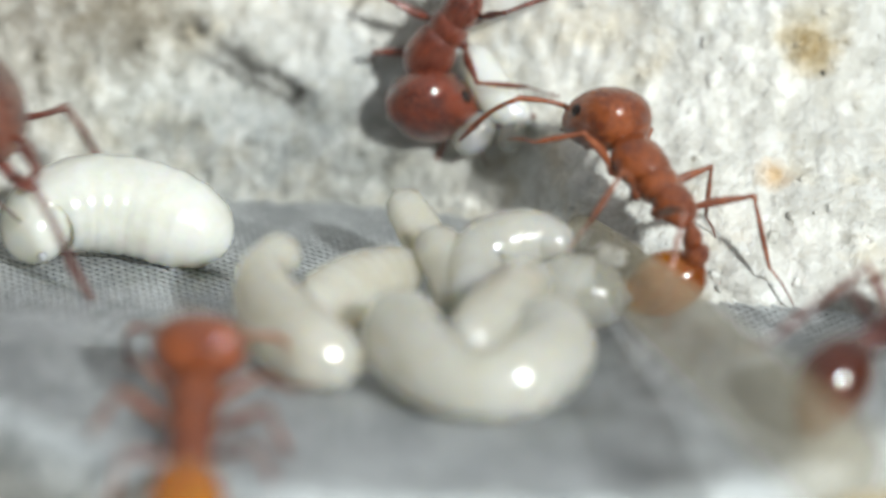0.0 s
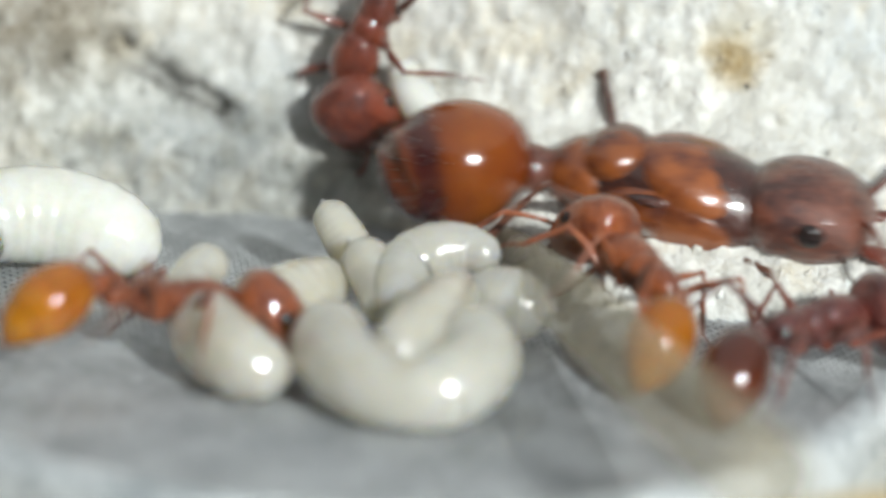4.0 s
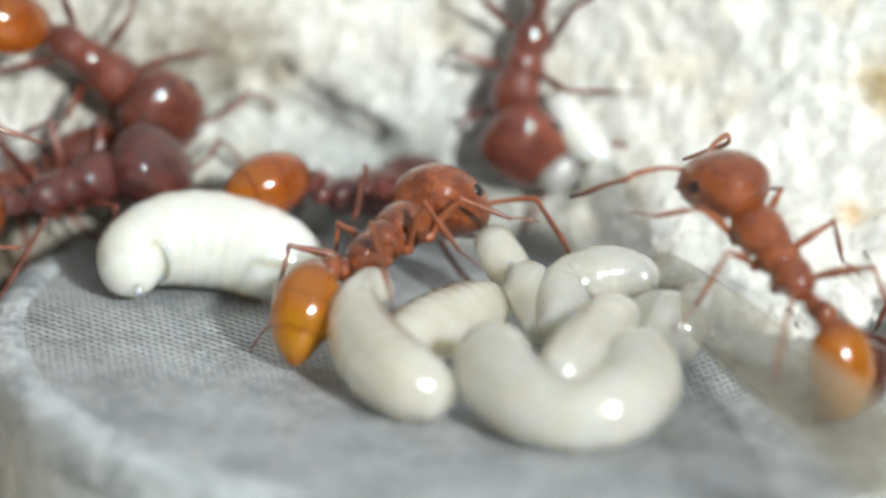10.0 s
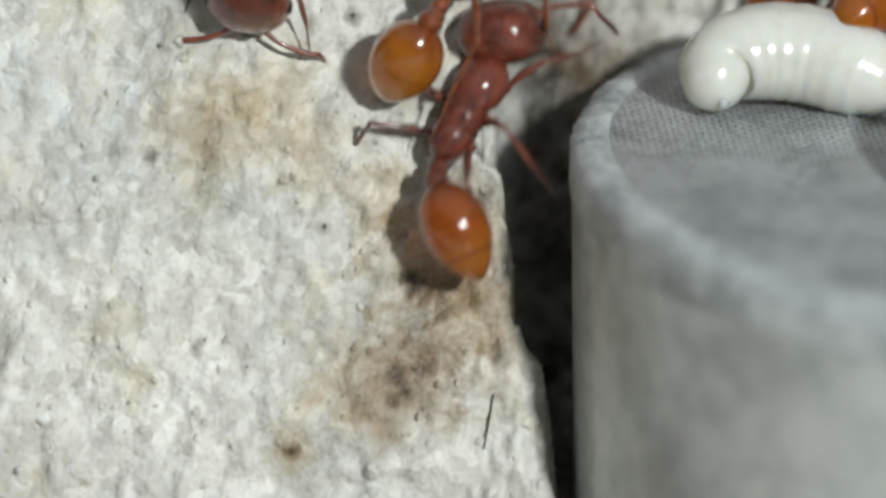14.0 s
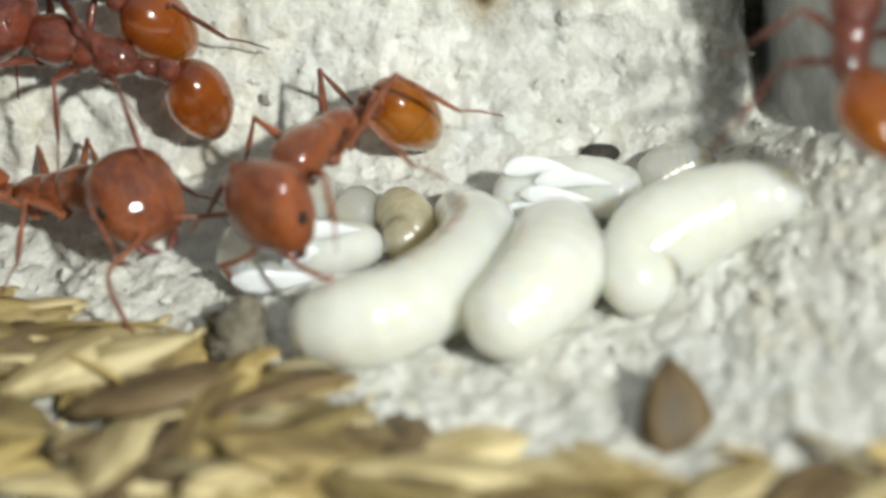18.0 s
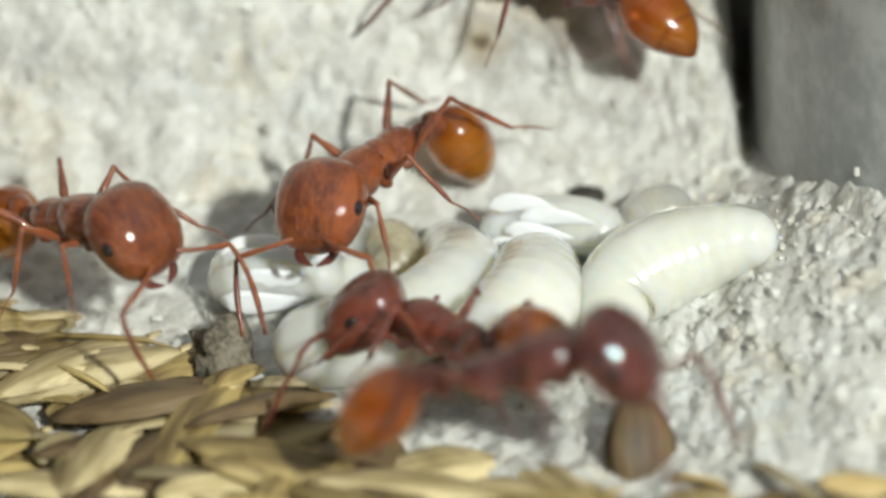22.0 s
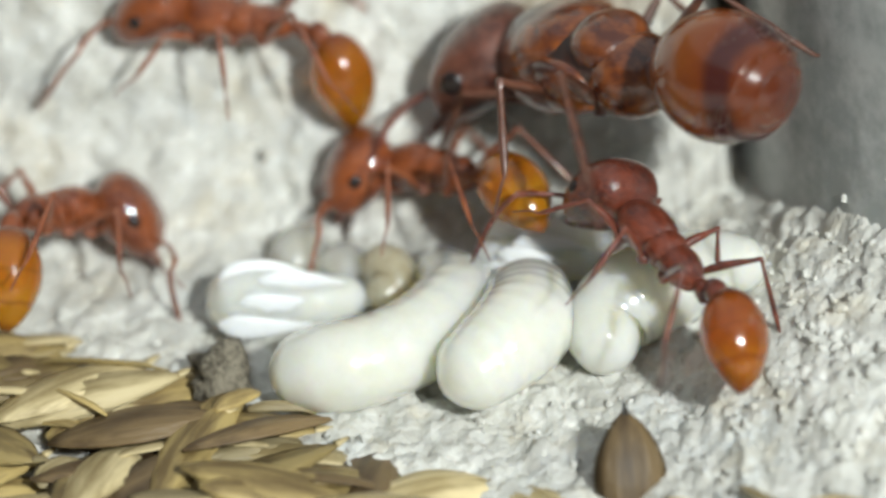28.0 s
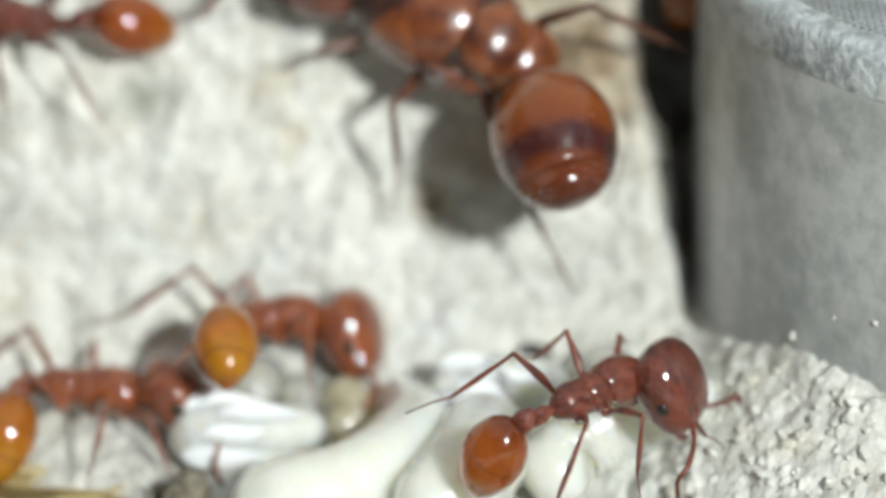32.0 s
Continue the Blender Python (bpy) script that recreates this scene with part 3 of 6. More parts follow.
# ---- the grey drum with its wire mesh top ----
def drum():
    base = new("mesh_topped_drum")
    base.matrix_world = disk(DRUM_X, DRUM_Y, -12, 0, 0, 0)
    tagged(base, "grey plastic drum with fine steel mesh top, set in plaster", "container")
    n, h = 260, DRUM_H + 12

    def turned(profile, mat, name, label):
        bm = bmesh.new()
        loops = []
        for r, z in profile:
            loops.append([])
            for k in range(n):
                a = 2 * math.pi * k / n
                w = 0.14 * noise.noise(Vector((math.cos(a) * 22, math.sin(a) * 22, r * 0.8))) if name == "rim" and z > h - 0.4 else 0.0
                loops[-1].append(bm.verts.new(((r + w) * math.cos(a), (r + w) * math.sin(a), z + 0.5 * w)))
        for a, b in zip(loops, loops[1:]):
            for k in range(n):
                bm.faces.new((a[k], a[(k + 1) % n], b[(k + 1) % n], b[k]))
        return part(name, bm, mat, base, label)

    R = DRUM_R
    turned([(0.01, 0), (R - 1.0, 0), (R - 0.9, 0.3), (R - 0.16, h - 3.2), (R - 0.1, h - 1.6)], GREY, "side_wall", "satin grey plastic wall")
    turned([(R - 0.1, h - 1.6), (R - 0.02, h - 1.45), (R - 0.02, h - 0.5), (R - 0.08, h - 0.28), (R - 0.25, h - 0.1), (R - 0.5, h - 0.02), (R - 0.75, h + 0.02), (R - 1.0, h + 0.02), (R - 1.15, h - 0.06), (R - 1.3, h - 0.3)],
           RIMGREY, "rim", "scuffed rounded grey rim")
    turned([(0.01, h - 0.2), (R - 1.1, h - 0.2)], UNDER, "backing", "dark grey backing disc")
    # woven wires in two directions
    for name, turn in (("wire_weave", -46), ("wire_weave", 44)):
        verts, faces = [], []
        pitch, half, rr = 0.30, 0.085, R - 1.05
        a = radians(turn)
        ux, uy, vx, vy = math.cos(a), math.sin(a), -math.sin(a), math.cos(a)
        k = -int(rr / pitch)
        while k * pitch < rr:
            off = k * pitch
            ln = math.sqrt(max(rr * rr - off * off, 0.01))
            seg = max(2, int(2 * ln / 1.3))
            for i in range(seg + 1):
                s = -ln + 2 * ln * i / seg
                wob = 0.03 * noise.noise(Vector((s * 0.3, off * 0.4, turn)))
                lift = 0.05 if turn < 0 else 0.0
                for du, dz in ((-half, 0), (-half * 0.4, 0.035), (half * 0.4, 0.035), (half, 0)):
                    o = off + du + wob
                    verts.append((ux * s + vx * o, uy * s + vy * o, h - 0.13 + dz + lift))
                if i:
                    b = len(verts) - 8
                    faces += [(b + j, b + j + 1, b + j + 5, b + j + 4) for j in range(3)]
            k += 1
        ob = sheet_object(name, verts, faces, WIRE)
        ob.parent = base
        tagged(ob, "fine woven steel wires", kind="stuff")


drum()


# ---- brood ----
def larva(points, mat, label, group, folds=11, depth=0.018):
    """A plump grub over points of (x, y, z, radius), with shallow body rings."""
    first, last = (np.array(points[k], float) for k in (0, -1))
    first[:3] -= (np.array(points[1][:3]) - first[:3]) / np.linalg.norm(np.array(points[1][:3]) - first[:3]) * 0.35 * first[3]
    last[:3] += (last[:3] - np.array(points[-2][:3])) / np.linalg.norm(last[:3] - np.array(points[-2][:3])) * 0.35 * last[3]
    pts = spline([first, *points[1:-1], last], 30)
    base = np.mean([p[:3] for p in pts], axis=0)
    zmin = min(p[2] - p[3] for p in pts)
    run = np.concatenate([[0], np.cumsum([np.linalg.norm(b[:3] - a[:3]) for a, b in zip(pts, pts[1:])])])
    rings, n = [], len(pts)
    for i, p in enumerate(pts):
        u = run[i] / run[-1]
        # round ends, as deep as they are thick
        d = min(run[i] / (1.05 * first[3]), (run[-1] - run[i]) / (1.05 * last[3]), 1.0)
        cap = math.sqrt(max(1 - (1 - d) ** 2, 0.004))
        r = p[3] * cap * 1.12 * (1 - depth * (0.5 - 0.5 * math.cos(2 * math.pi * u * folds)))
        rings.append((p[0] - base[0], p[1] - base[1], p[2] - zmin, r, r * 0.96))
    thing = new("larva")
    thing.matrix_world = disk(base[0], base[1], zmin, 0, 0, 0)
    tagged(thing, label, "larva", group)
    part("skin", loft(rings, 24), mat, thing)
    head = rings[-1]
    hb = ball(points[-1][3] * 0.24, points[-1][3] * 0.24, points[-1][3] * 0.24, 10, 8, (head[0], head[1], head[2]))
    part("head_capsule", hb, mat, thing)
    return thing


def pupa(points, label, group, wing_tilt=1.0):
    thing = larva(points, LARVA, label, group, 7, 0.02)
    thing.name = "pupa"
    thing["category"] = "pupa"
    a, b = np.array(points[0][:3]), np.array(points[-1][:3])
    d = (b - a) / np.linalg.norm(b - a)
    zero = np.array(thing.matrix_world.translation) / MM
    side = np.array((d[1], -d[0], 0.0))
    rad = max(p[3] for p in points)
    for k in range(4):
        s = a + (b - a) * (0.03 + 0.11 * (k % 3)) - zero
        turn = radians(2 + 27 * k)
        o = np.array((0, -math.cos(turn), math.sin(turn))) * rad * 1.16
        e = s + d * (2.7 - 0.25 * (k % 2)) * rad + np.array((0, 0, 0.16 * rad * (k - 2) * wing_tilt))
        row = [(*(s + o * 0.85), 0.06 * rad, 0.10 * rad), (*(s * 0.8 + e * 0.2 + o), 0.07 * rad, 0.38 * rad), (*(s * 0.4 + e * 0.6 + o), 0.06 * rad, 0.27 * rad), (*(e + o * 0.75), 0.03 * rad, 0.03 * rad)]
        part("folded_limb", body(row, 6, 10), PUPA, thing)
    return thing


larva([(-9.86, 7.52, 14.06, 0.69), (-10.9, 8.16, 14.41, 1.28), (-12.46, 8.8, 14.76, 1.38), (-14.05, 8.86, 14.8, 1.34), (-15.25, 8.26, 14.47, 1.07), (-15.21, 7.27, 13.92, 0.72)],
      PEARL, "plump white larva curled on the steel mesh", "brood on the mesh")
larva([(-8.50, 2.76, 15.50, 0.56), (-9.31, 1.42, 15.20, 0.69), (-9.06, -0.43, 14.50, 1.05), (-8.17, -2.25, 14.20, 1.02), (-7.06, -2.49, 13.95, 0.59)],
      CREAM, "cream larva bent into a crescent on mesh", "brood on the mesh")
larva([(-8.21, 0.96, 14.00, 0.66), (-7.20, 2.06, 14.20, 0.95), (-5.91, 3.33, 14.30, 0.92), (-4.76, 4.32, 14.30, 0.69)],
      CREAM, "translucent cream larva under the others", "brood on the mesh")
larva([(-5.49, -1.07, 15.00, 0.85), (-5.74, -2.37, 14.60, 1.08), (-5.10, -4.06, 14.30, 1.05), (-3.94, -4.78, 14.15, 0.92), (-2.66, -4.54, 14.30, 1.08), (-1.64, -2.97, 14.60, 1.08), (-2.14, -1.95, 15.10, 0.92)],
      CLEAR, "milky translucent larva curled round its brown gut", "brood on the mesh", folds=15)
larva([(-4.30, -4.11, 14.90, 0.56), (-3.69, -2.95, 15.10, 0.79), (-2.57, -0.88, 15.20, 0.82), (-1.64, 1.06, 15.20, 0.59)],
      CREAM, "translucent yellowish larva wedged in the ring", "brood on the mesh")
larva([(-3.31, 1.08, 14.50, 0.56), (-2.92, 3.12, 15.00, 0.82), (-1.92, 3.45, 15.50, 0.82), (-0.91, 3.27, 15.60, 0.66), (-0.43, 2.70, 15.50, 0.36)],
      CLEAR, "milky curled larva with shining skin", "brood on the mesh")
larva([(-3.84, 5.12, 14.30, 0.46), (-4.28, 5.63, 15.10, 0.62), (-4.84, 6.30, 15.90, 0.49)],
      CREAM, "small bent cream larva standing on end", "brood on the mesh")
larva([(-3.71, 1.77, 14.20, 0.46), (-3.71, 3.34, 14.80, 0.72), (-4.30, 3.84, 15.50, 0.56)],
      CREAM, "small cream larva standing among the others", "brood on the mesh")
larva([(-0.90, 2.55, 14.50, 0.72), (0.04, 1.72, 14.50, 1.02), (1.03, 1.61, 14.40, 0.66)],
      CLEAR, "small clear larva at the pile's edge", "brood on the mesh")
larva([(-1.79, 13.20, 18.32, 0.42), (-1.33, 12.80, 17.44, 0.57), (-0.86, 12.36, 16.88, 0.57), (-0.26, 11.93, 16.46, 0.37)],
      LARVA, "slim white larva held against the plaster wall", "brood on the mesh")
larva([(-2.24, 12.41, 15.94, 0.45), (-1.80, 12.38, 15.90, 0.61), (-1.35, 12.46, 16.39, 0.42)],
      CLEAR, "small glassy egg held near the ant's jaws", "brood on the mesh")
larva([(-0.87, 11.96, 16.18, 0.37), (-0.63, 11.86, 16.03, 0.53), (-0.38, 11.78, 15.95, 0.37)],
      CLEAR, "small glassy egg held near the ant's jaws", "brood on the mesh")
larva([(-33.84, -4.89, -2.48, 0.90), (-32.50, -5.41, -2.12, 1.28), (-30.84, -4.96, -1.86, 1.28), (-29.32, -3.84, -1.45, 1.28), (-28.57, -2.03, -1.10, 1.14), (-29.15, 0.41, -1.12, 0.59)],
      LARVA, "plump ivory larva lying across the brood pile", "brood pile on the plaster", folds=13, depth=0.014)
larva([(-28.79, -6.80, -2.03, 0.97), (-27.74, -6.17, -1.42, 1.24), (-26.61, -4.79, -0.84, 1.38), (-26.45, -2.31, -0.76, 1.07)],
      LARVA, "ivory larva bent in the brood pile", "brood pile on the plaster", folds=13, depth=0.014)
larva([(-23.84, -5.78, -1.45, 0.79), (-24.23, -4.76, -1.04, 1.10), (-23.37, -3.89, -0.38, 1.34), (-21.87, -3.56, 0.21, 1.24), (-20.53, -3.74, 0.69, 0.97), (-19.53, -4.14, 0.91, 0.52)],
      LARVA, "thick ivory larva hooked at one end", "brood pile on the plaster", folds=13, depth=0.014)
pupa([(-35.96, -1.22, -2.15, 0.69), (-35.1, -1.11, -1.87, 1.07), (-33.55, -0.99, -1.8, 0.93), (-31.48, -0.66, -1.82, 0.55)],
      "white pupa with folded limbs beside the larvae", "brood pile on the plaster")
pupa([(-27.87, -0.3, -0.57, 0.45), (-26.48, -0.02, -0.43, 0.79), (-24.92, -0.08, -0.46, 0.86), (-23.81, -0.56, -0.66, 0.66)],
      "white pupa lying behind the larvae", "brood pile on the plaster")
larva([(-33.82, 0.59, -1.58, 0.59), (-33.39, 1.33, -1.13, 0.76), (-33.05, 1.9, -0.79, 0.52)],
      CLEAR, "small glassy grey larva behind the pupa", "brood pile on the plaster")
larva([(-32.26, 0.23, -1.6, 0.52), (-32.03, 0.69, -1.32, 0.66), (-31.91, 1.25, -0.98, 0.45)],
      CLEAR, "small round milky larva", "brood pile on the plaster")
larva([(-31.22, 0.48, -0.94, 0.48), (-30.7, 0.06, -1.19, 0.76), (-30.52, -0.52, -1.54, 0.69), (-31.14, -0.89, -1.76, 0.52)],
      SHADED_LARVA, "translucent larva in the pile, its shade painted olive-brown", "brood pile on the plaster")
larva([(-23.54, -0.23, -0.46, 0.59), (-22.66, 0.15, -0.07, 0.79), (-21.7, 0.26, 0.14, 0.59)],
      CLEAR, "small pale larva behind the thick one", "brood pile on the plaster")


# ---- ants ----
def head_mesh(w):
    """Broad squarish head, narrowing to the clypeus."""
    return body([(-1.12, 0, 0.0, 0.10 * w, 0.08), (-1.09, 0, 0.01, 0.40 * w, 0.28), (-0.96, 0, 0.03, 0.72 * w, 0.52), (-0.66, 0, 0.05, 0.95 * w, 0.72), (-0.15, 0, 0.05, 1.03 * w, 0.80),
                 (0.35, 0, 0.0, 1.0 * w, 0.74), (0.78, 0, -0.08, 0.86 * w, 0.56), (1.02, 0, -0.14, 0.66 * w, 0.36), (1.1, 0, -0.16, 0.42 * w, 0.18), (1.12, 0, -0.16, 0.15 * w, 0.06)], 4, 24, 0.88)


def jaw_mesh(s):
    return body([(0, 0, 0, 0.13, 0.10), (0.3, 0.16 * s, -0.03, 0.17, 0.11), (0.6, 0.05 * s, -0.06, 0.18, 0.09), (0.85, -0.2 * s, -0.08, 0.09, 0.06), (0.98, -0.36 * s, -0.09, 0.02, 0.02)], 4, 8)


def antenna_mesh(s, bend):
    pts = [(0, 0, 0), (0.35, 0.55 * s, 0.18), (0.6, 1.25 * s, 0.2), (0.68, 1.5 * s, 0.12), (1.1 + bend, 1.62 * s, -0.15), (1.75 + bend, 1.6 * s, -0.5), (2.5 + bend, 1.45 * s, -0.85)]
    return rod(pts, (0.075, 0.06, 0.075, 0.06, 0.062, 0.075, 0.045), 8, 4)


def leg_mesh(knee, heel, toe, thick=1.0):
    """Coxa, femur, tibia and tarsus from the hip at the origin."""
    k, h, t = Vector(knee), Vector(heel), Vector(toe)
    pts = [(0, 0, 0), tuple(k * 0.12 + Vector((0, 0, -0.14))), tuple(k * 0.2 + Vector((0, 0, -0.1))), tuple(k * 0.5 + Vector((0, 0, 0.03))), tuple(k * 0.9), tuple(k),
           tuple(k.lerp(h, 0.12)), tuple(k.lerp(h, 0.6)), tuple(h), tuple(h.lerp(t, 0.12)), tuple(h.lerp(t, 0.5) + Vector((0, 0, 0.06))), tuple(t)]
    return rod(pts, [thick * v for v in (0.2, 0.17, 0.07, 0.135, 0.07, 0.08, 0.05, 0.085, 0.05, 0.03, 0.03, 0.02)], 8, 2)


HIPS = ((0.95, 0.32), (0.15, 0.34), (-0.55, 0.32))
LEGS = (((0.75, 1.2, 0.5), (1.5, 1.75, -0.55), (2.1, 2.1, -1.02)), ((0.05, 1.45, 1.05), (-0.2, 2.2, -0.4), (-0.4, 2.95, -1.02)), ((-1.35, 1.15, 1.35), (-2.55, 1.8, -0.3), (-3.6, 2.35, -1.02)))


STRETCH = 1.14
JOINTS = {}


def build_ant(label, skin, leg_skin, gaster_mat, wide=1.0, plump=1.0, size=1.1):
    ant = new("ant")
    tagged(ant, label, "ant", "ants of the colony")
    head = part("head", head_mesh(wide), skin, ant, m=disk(2.25, 0, 1.38, 0, 48, 0) @ Matrix.Scale(1.12, 4))
    for s in (1, -1):
        part("eye", ball(0.2, 0.1, 0.17, 12, 8), EYE, head, "small black compound eye", m=disk(0.12, 0.98 * s * wide, 0.18, 0, 0, 0))
        part("mandible", jaw_mesh(s), JAW, head, m=disk(0.86, 0.40 * s * wide, -0.2, 0, 0, -14 * s) @ Matrix.Scale(0.66, 4))
        part("frontal_lobe", body([(-0.5, 0, 0, 0.04, 0.03), (-0.2, 0.02 * s, 0.05, 0.12, 0.08), (0.15, 0.03 * s, 0.03, 0.14, 0.09), (0.35, 0, -0.05, 0.05, 0.04)], 4, 8), skin, head, m=disk(0.62, 0.24 * s, 0.50, 0, 24, 0))
        part("antenna", antenna_mesh(s, 0.25 * s), leg_skin, head, m=disk(0.85, 0.24 * s, 0.22, 0, 0, 0))
    chest = body([(1.52, 0, 0.02, 0.2, 0.2), (1.42, 0, 0.05, 0.38, 0.34), (1.15, 0, 0.14, 0.66, 0.58), (0.75, 0, 0.2, 0.74, 0.68), (0.40, 0, 0.2, 0.66, 0.65), (0.27, 0, 0.16, 0.60, 0.60), (0.22, 0, 0.14, 0.50, 0.51), (0.17, 0, 0.14, 0.57, 0.57),
                  (0.12, 0, 0.13, 0.57, 0.58), (-0.1, 0, 0.12, 0.60, 0.60), (-0.28, 0, 0.09, 0.55, 0.55), (-0.34, 0, 0.07, 0.46, 0.47), (-0.4, 0, 0.08, 0.53, 0.53), (-0.7, 0, 0.08, 0.56, 0.55), (-1.0, 0, 0.0, 0.46, 0.48),
                  (-1.22, 0, -0.12, 0.24, 0.26), (-1.3, 0, -0.16, 0.1, 0.1)], 3, 18)
    part("thorax", chest, skin, ant, m=disk(0, 0, 1.3, 0, 0, 0))
    part("petiole", body([(0.42, 0, -0.1, 0.1, 0.1), (0.15, 0, -0.06, 0.14, 0.13), (-0.1, 0, 0.08, 0.24, 0.30), (-0.32, 0, 0, 0.17, 0.2), (-0.42, 0, -0.04, 0.1, 0.1)], 4, 12), skin, ant, m=disk(-1.42, 0, 1.36, 0, -24, 0))
    part("postpetiole", body([(0.34, 0, -0.02, 0.12, 0.12), (0.05, 0, 0.06, 0.33, 0.33), (-0.25, 0, 0, 0.30, 0.28), (-0.36, 0, 0, 0.2, 0.2)], 4, 12), skin, ant, m=disk(-1.93, 0, 1.62, 0, -22, 0))
    part("gaster", body([(1.12, 0, 0.02, 0.14, 0.14), (1.05, 0, 0.03, 0.36, 0.34), (0.75, 0, 0.05, 0.74, 0.70), (0.25, 0, 0.05, 0.96, 0.92), (-0.25, 0, 0.03, 0.95, 0.90), (-0.75, 0, -0.04, 0.72, 0.68),
                         (-1.12, 0, -0.14, 0.38, 0.36), (-1.28, 0, -0.2, 0.15, 0.14), (-1.33, 0, -0.22, 0.04, 0.04)], 4, 22), gaster_mat, ant, "glossy amber abdomen", m=disk(-3.12, 0, 1.25, 0, -30, 0) @ Matrix.Diagonal((plump * 1.16, plump * 0.95, plump * 0.95, 1)))
    for s in (1, -1):
        for (hx, hy), (k, h, t) in zip(HIPS, LEGS):
            flip = lambda p: (p[0], p[1] * s, p[2])
            part("leg", leg_mesh(flip(k), flip(h), flip(t)), leg_skin, ant, m=disk(hx, hy * s, 1.02, 0, 0, 0))
    for ob in ant.children_recursive:
        if ob.parent == ant:
            ob.location.x *= STRETCH
            if ob.name.startswith(("thorax", "petiole", "postpetiole")):
                ob.data.transform(Matrix.Diagonal((STRETCH, 1, 1, 1)))
        ob.data.transform(Matrix.Scale(size, 4))
        ob.location *= size
    JOINTS[ant.name] = [Vector(p) * size * MM for p in ((1.45 * STRETCH, 0, 1.33), (-1.2 * STRETCH, 0, 1.2), (-1.68 * STRETCH, 0, 1.5))]
    return ant


def build_queen():
    q = new("queen_ant")
    tagged(q, "large dark red queen ant with a big glossy banded abdomen", "ant", "ants of the colony")
    K = 1.3
    at = lambda x, y, z, rx=0, ry=0, rz=0, k=1.0, long=1.0: disk(x * K * 1.18, y * K, z * K, rx, ry, rz) @ Matrix.Diagonal((K * k * long, K * k, K * k, 1))
    head = part("head", head_mesh(1.06), QUEENHEAD, q, m=at(3.75, 0, 1.85, 0, 38, 0, 1.35))
    for s in (1, -1):
        part("eye", ball(0.27, 0.14, 0.23, 12, 8), EYE, head, "black compound eye", m=disk(0.15, 1.02 * s, 0.2, 0, 0, 0))
        part("mandible", jaw_mesh(s), JAW, head, m=disk(0.95, 0.45 * s, -0.22, 0, 0, 0))
        part("antenna", antenna_mesh(s, 0.3), LEGRED, head, m=disk(0.85, 0.26 * s, 0.22, 0, 0, 0))
    part("thorax", body([(2.35, 0, -0.05, 0.3, 0.3), (2.2, 0, 0, 0.6, 0.55), (1.7, 0, 0.25, 1.18, 1.02), (0.8, 0, 0.36, 1.36, 1.24), (-0.3, 0, 0.3, 1.28, 1.16), (-1.25, 0, 0.12, 1.0, 0.95), (-1.8, 0, -0.15, 0.55, 0.55),
                         (-2.0, 0, -0.25, 0.2, 0.2)], 5, 20), QUEENDARK, q, "dark brown thorax core", m=at(0.6, 0, 1.9, long=1.18))
    part("scutum", ball(1.45, 1.36, 0.80, 24, 16), QUEENSKIN, q, "domed rust-orange back plate", m=at(1.2, 0, 2.70, 0, 10, 0, long=1.18))
    part("scutellum", ball(0.75, 1.0, 0.6, 18, 12), QUEENSKIN, q, "small rust back plate", m=at(-0.55, 0, 2.78, 0, -22, 0, long=1.18))
    part("pronotum", ball(0.6, 1.05, 0.85, 18, 12), QUEENHEAD, q, "red-brown collar plate", m=at(2.3, 0, 1.8, 0, 20, 0))
    part("propodeum", ball(0.95, 1.12, 1.02, 18, 12), QUEENSKIN, q, "rust rear plate", m=at(-0.95, 0, 1.9, long=1.18))
    for s in (1, -1):
        part("side_plate", body([(1.35, 0, -0.1, 0.2, 0.3), (1.1, 0, 0, 0.42, 0.66), (0.5, 0, 0.05, 0.52, 0.86), (0.02, 0, 0.05, 0.5, 0.86), (-0.03, 0, 0.05, 0.44, 0.78), (-0.08, 0, 0.05, 0.5, 0.85), (-0.7, 0, 0, 0.5, 0.78), (-1.2, 0, -0.1, 0.34, 0.5), (-1.45, 0, -0.1, 0.1, 0.15)], 5, 20),
             QUEENSKIN, q, "smooth orange side plate", m=at(0.75, 0.93 * s, 1.95, -12 * s, 0, 0, long=1.18))
        part("wing_stump", body([(0.3, 0, 0, 0.05, 0.05), (0, 0.1 * s, 0.06, 0.2, 0.12), (-0.4, 0.12 * s, 0.03, 0.14, 0.08), (-0.65, 0.1 * s, 0, 0.04, 0.03)], 4, 10), QUEENDARK, q, m=at(0.5, 1.2 * s, 2.62))
    part("petiole", body([(0.6, 0, -0.1, 0.2, 0.2), (0, 0, 0.2, 0.45, 0.55), (-0.5, 0, 0, 0.25, 0.25)], 5, 12), QUEENHEAD, q, m=at(-1.6, 0, 1.75, long=1.18))
    part("postpetiole", body([(0.45, 0, 0, 0.25, 0.25), (0, 0, 0.1, 0.6, 0.6), (-0.5, 0, 0, 0.45, 0.42)], 5, 14), QUEENHEAD, q, m=at(-2.1, 0, 1.85, long=1.18))
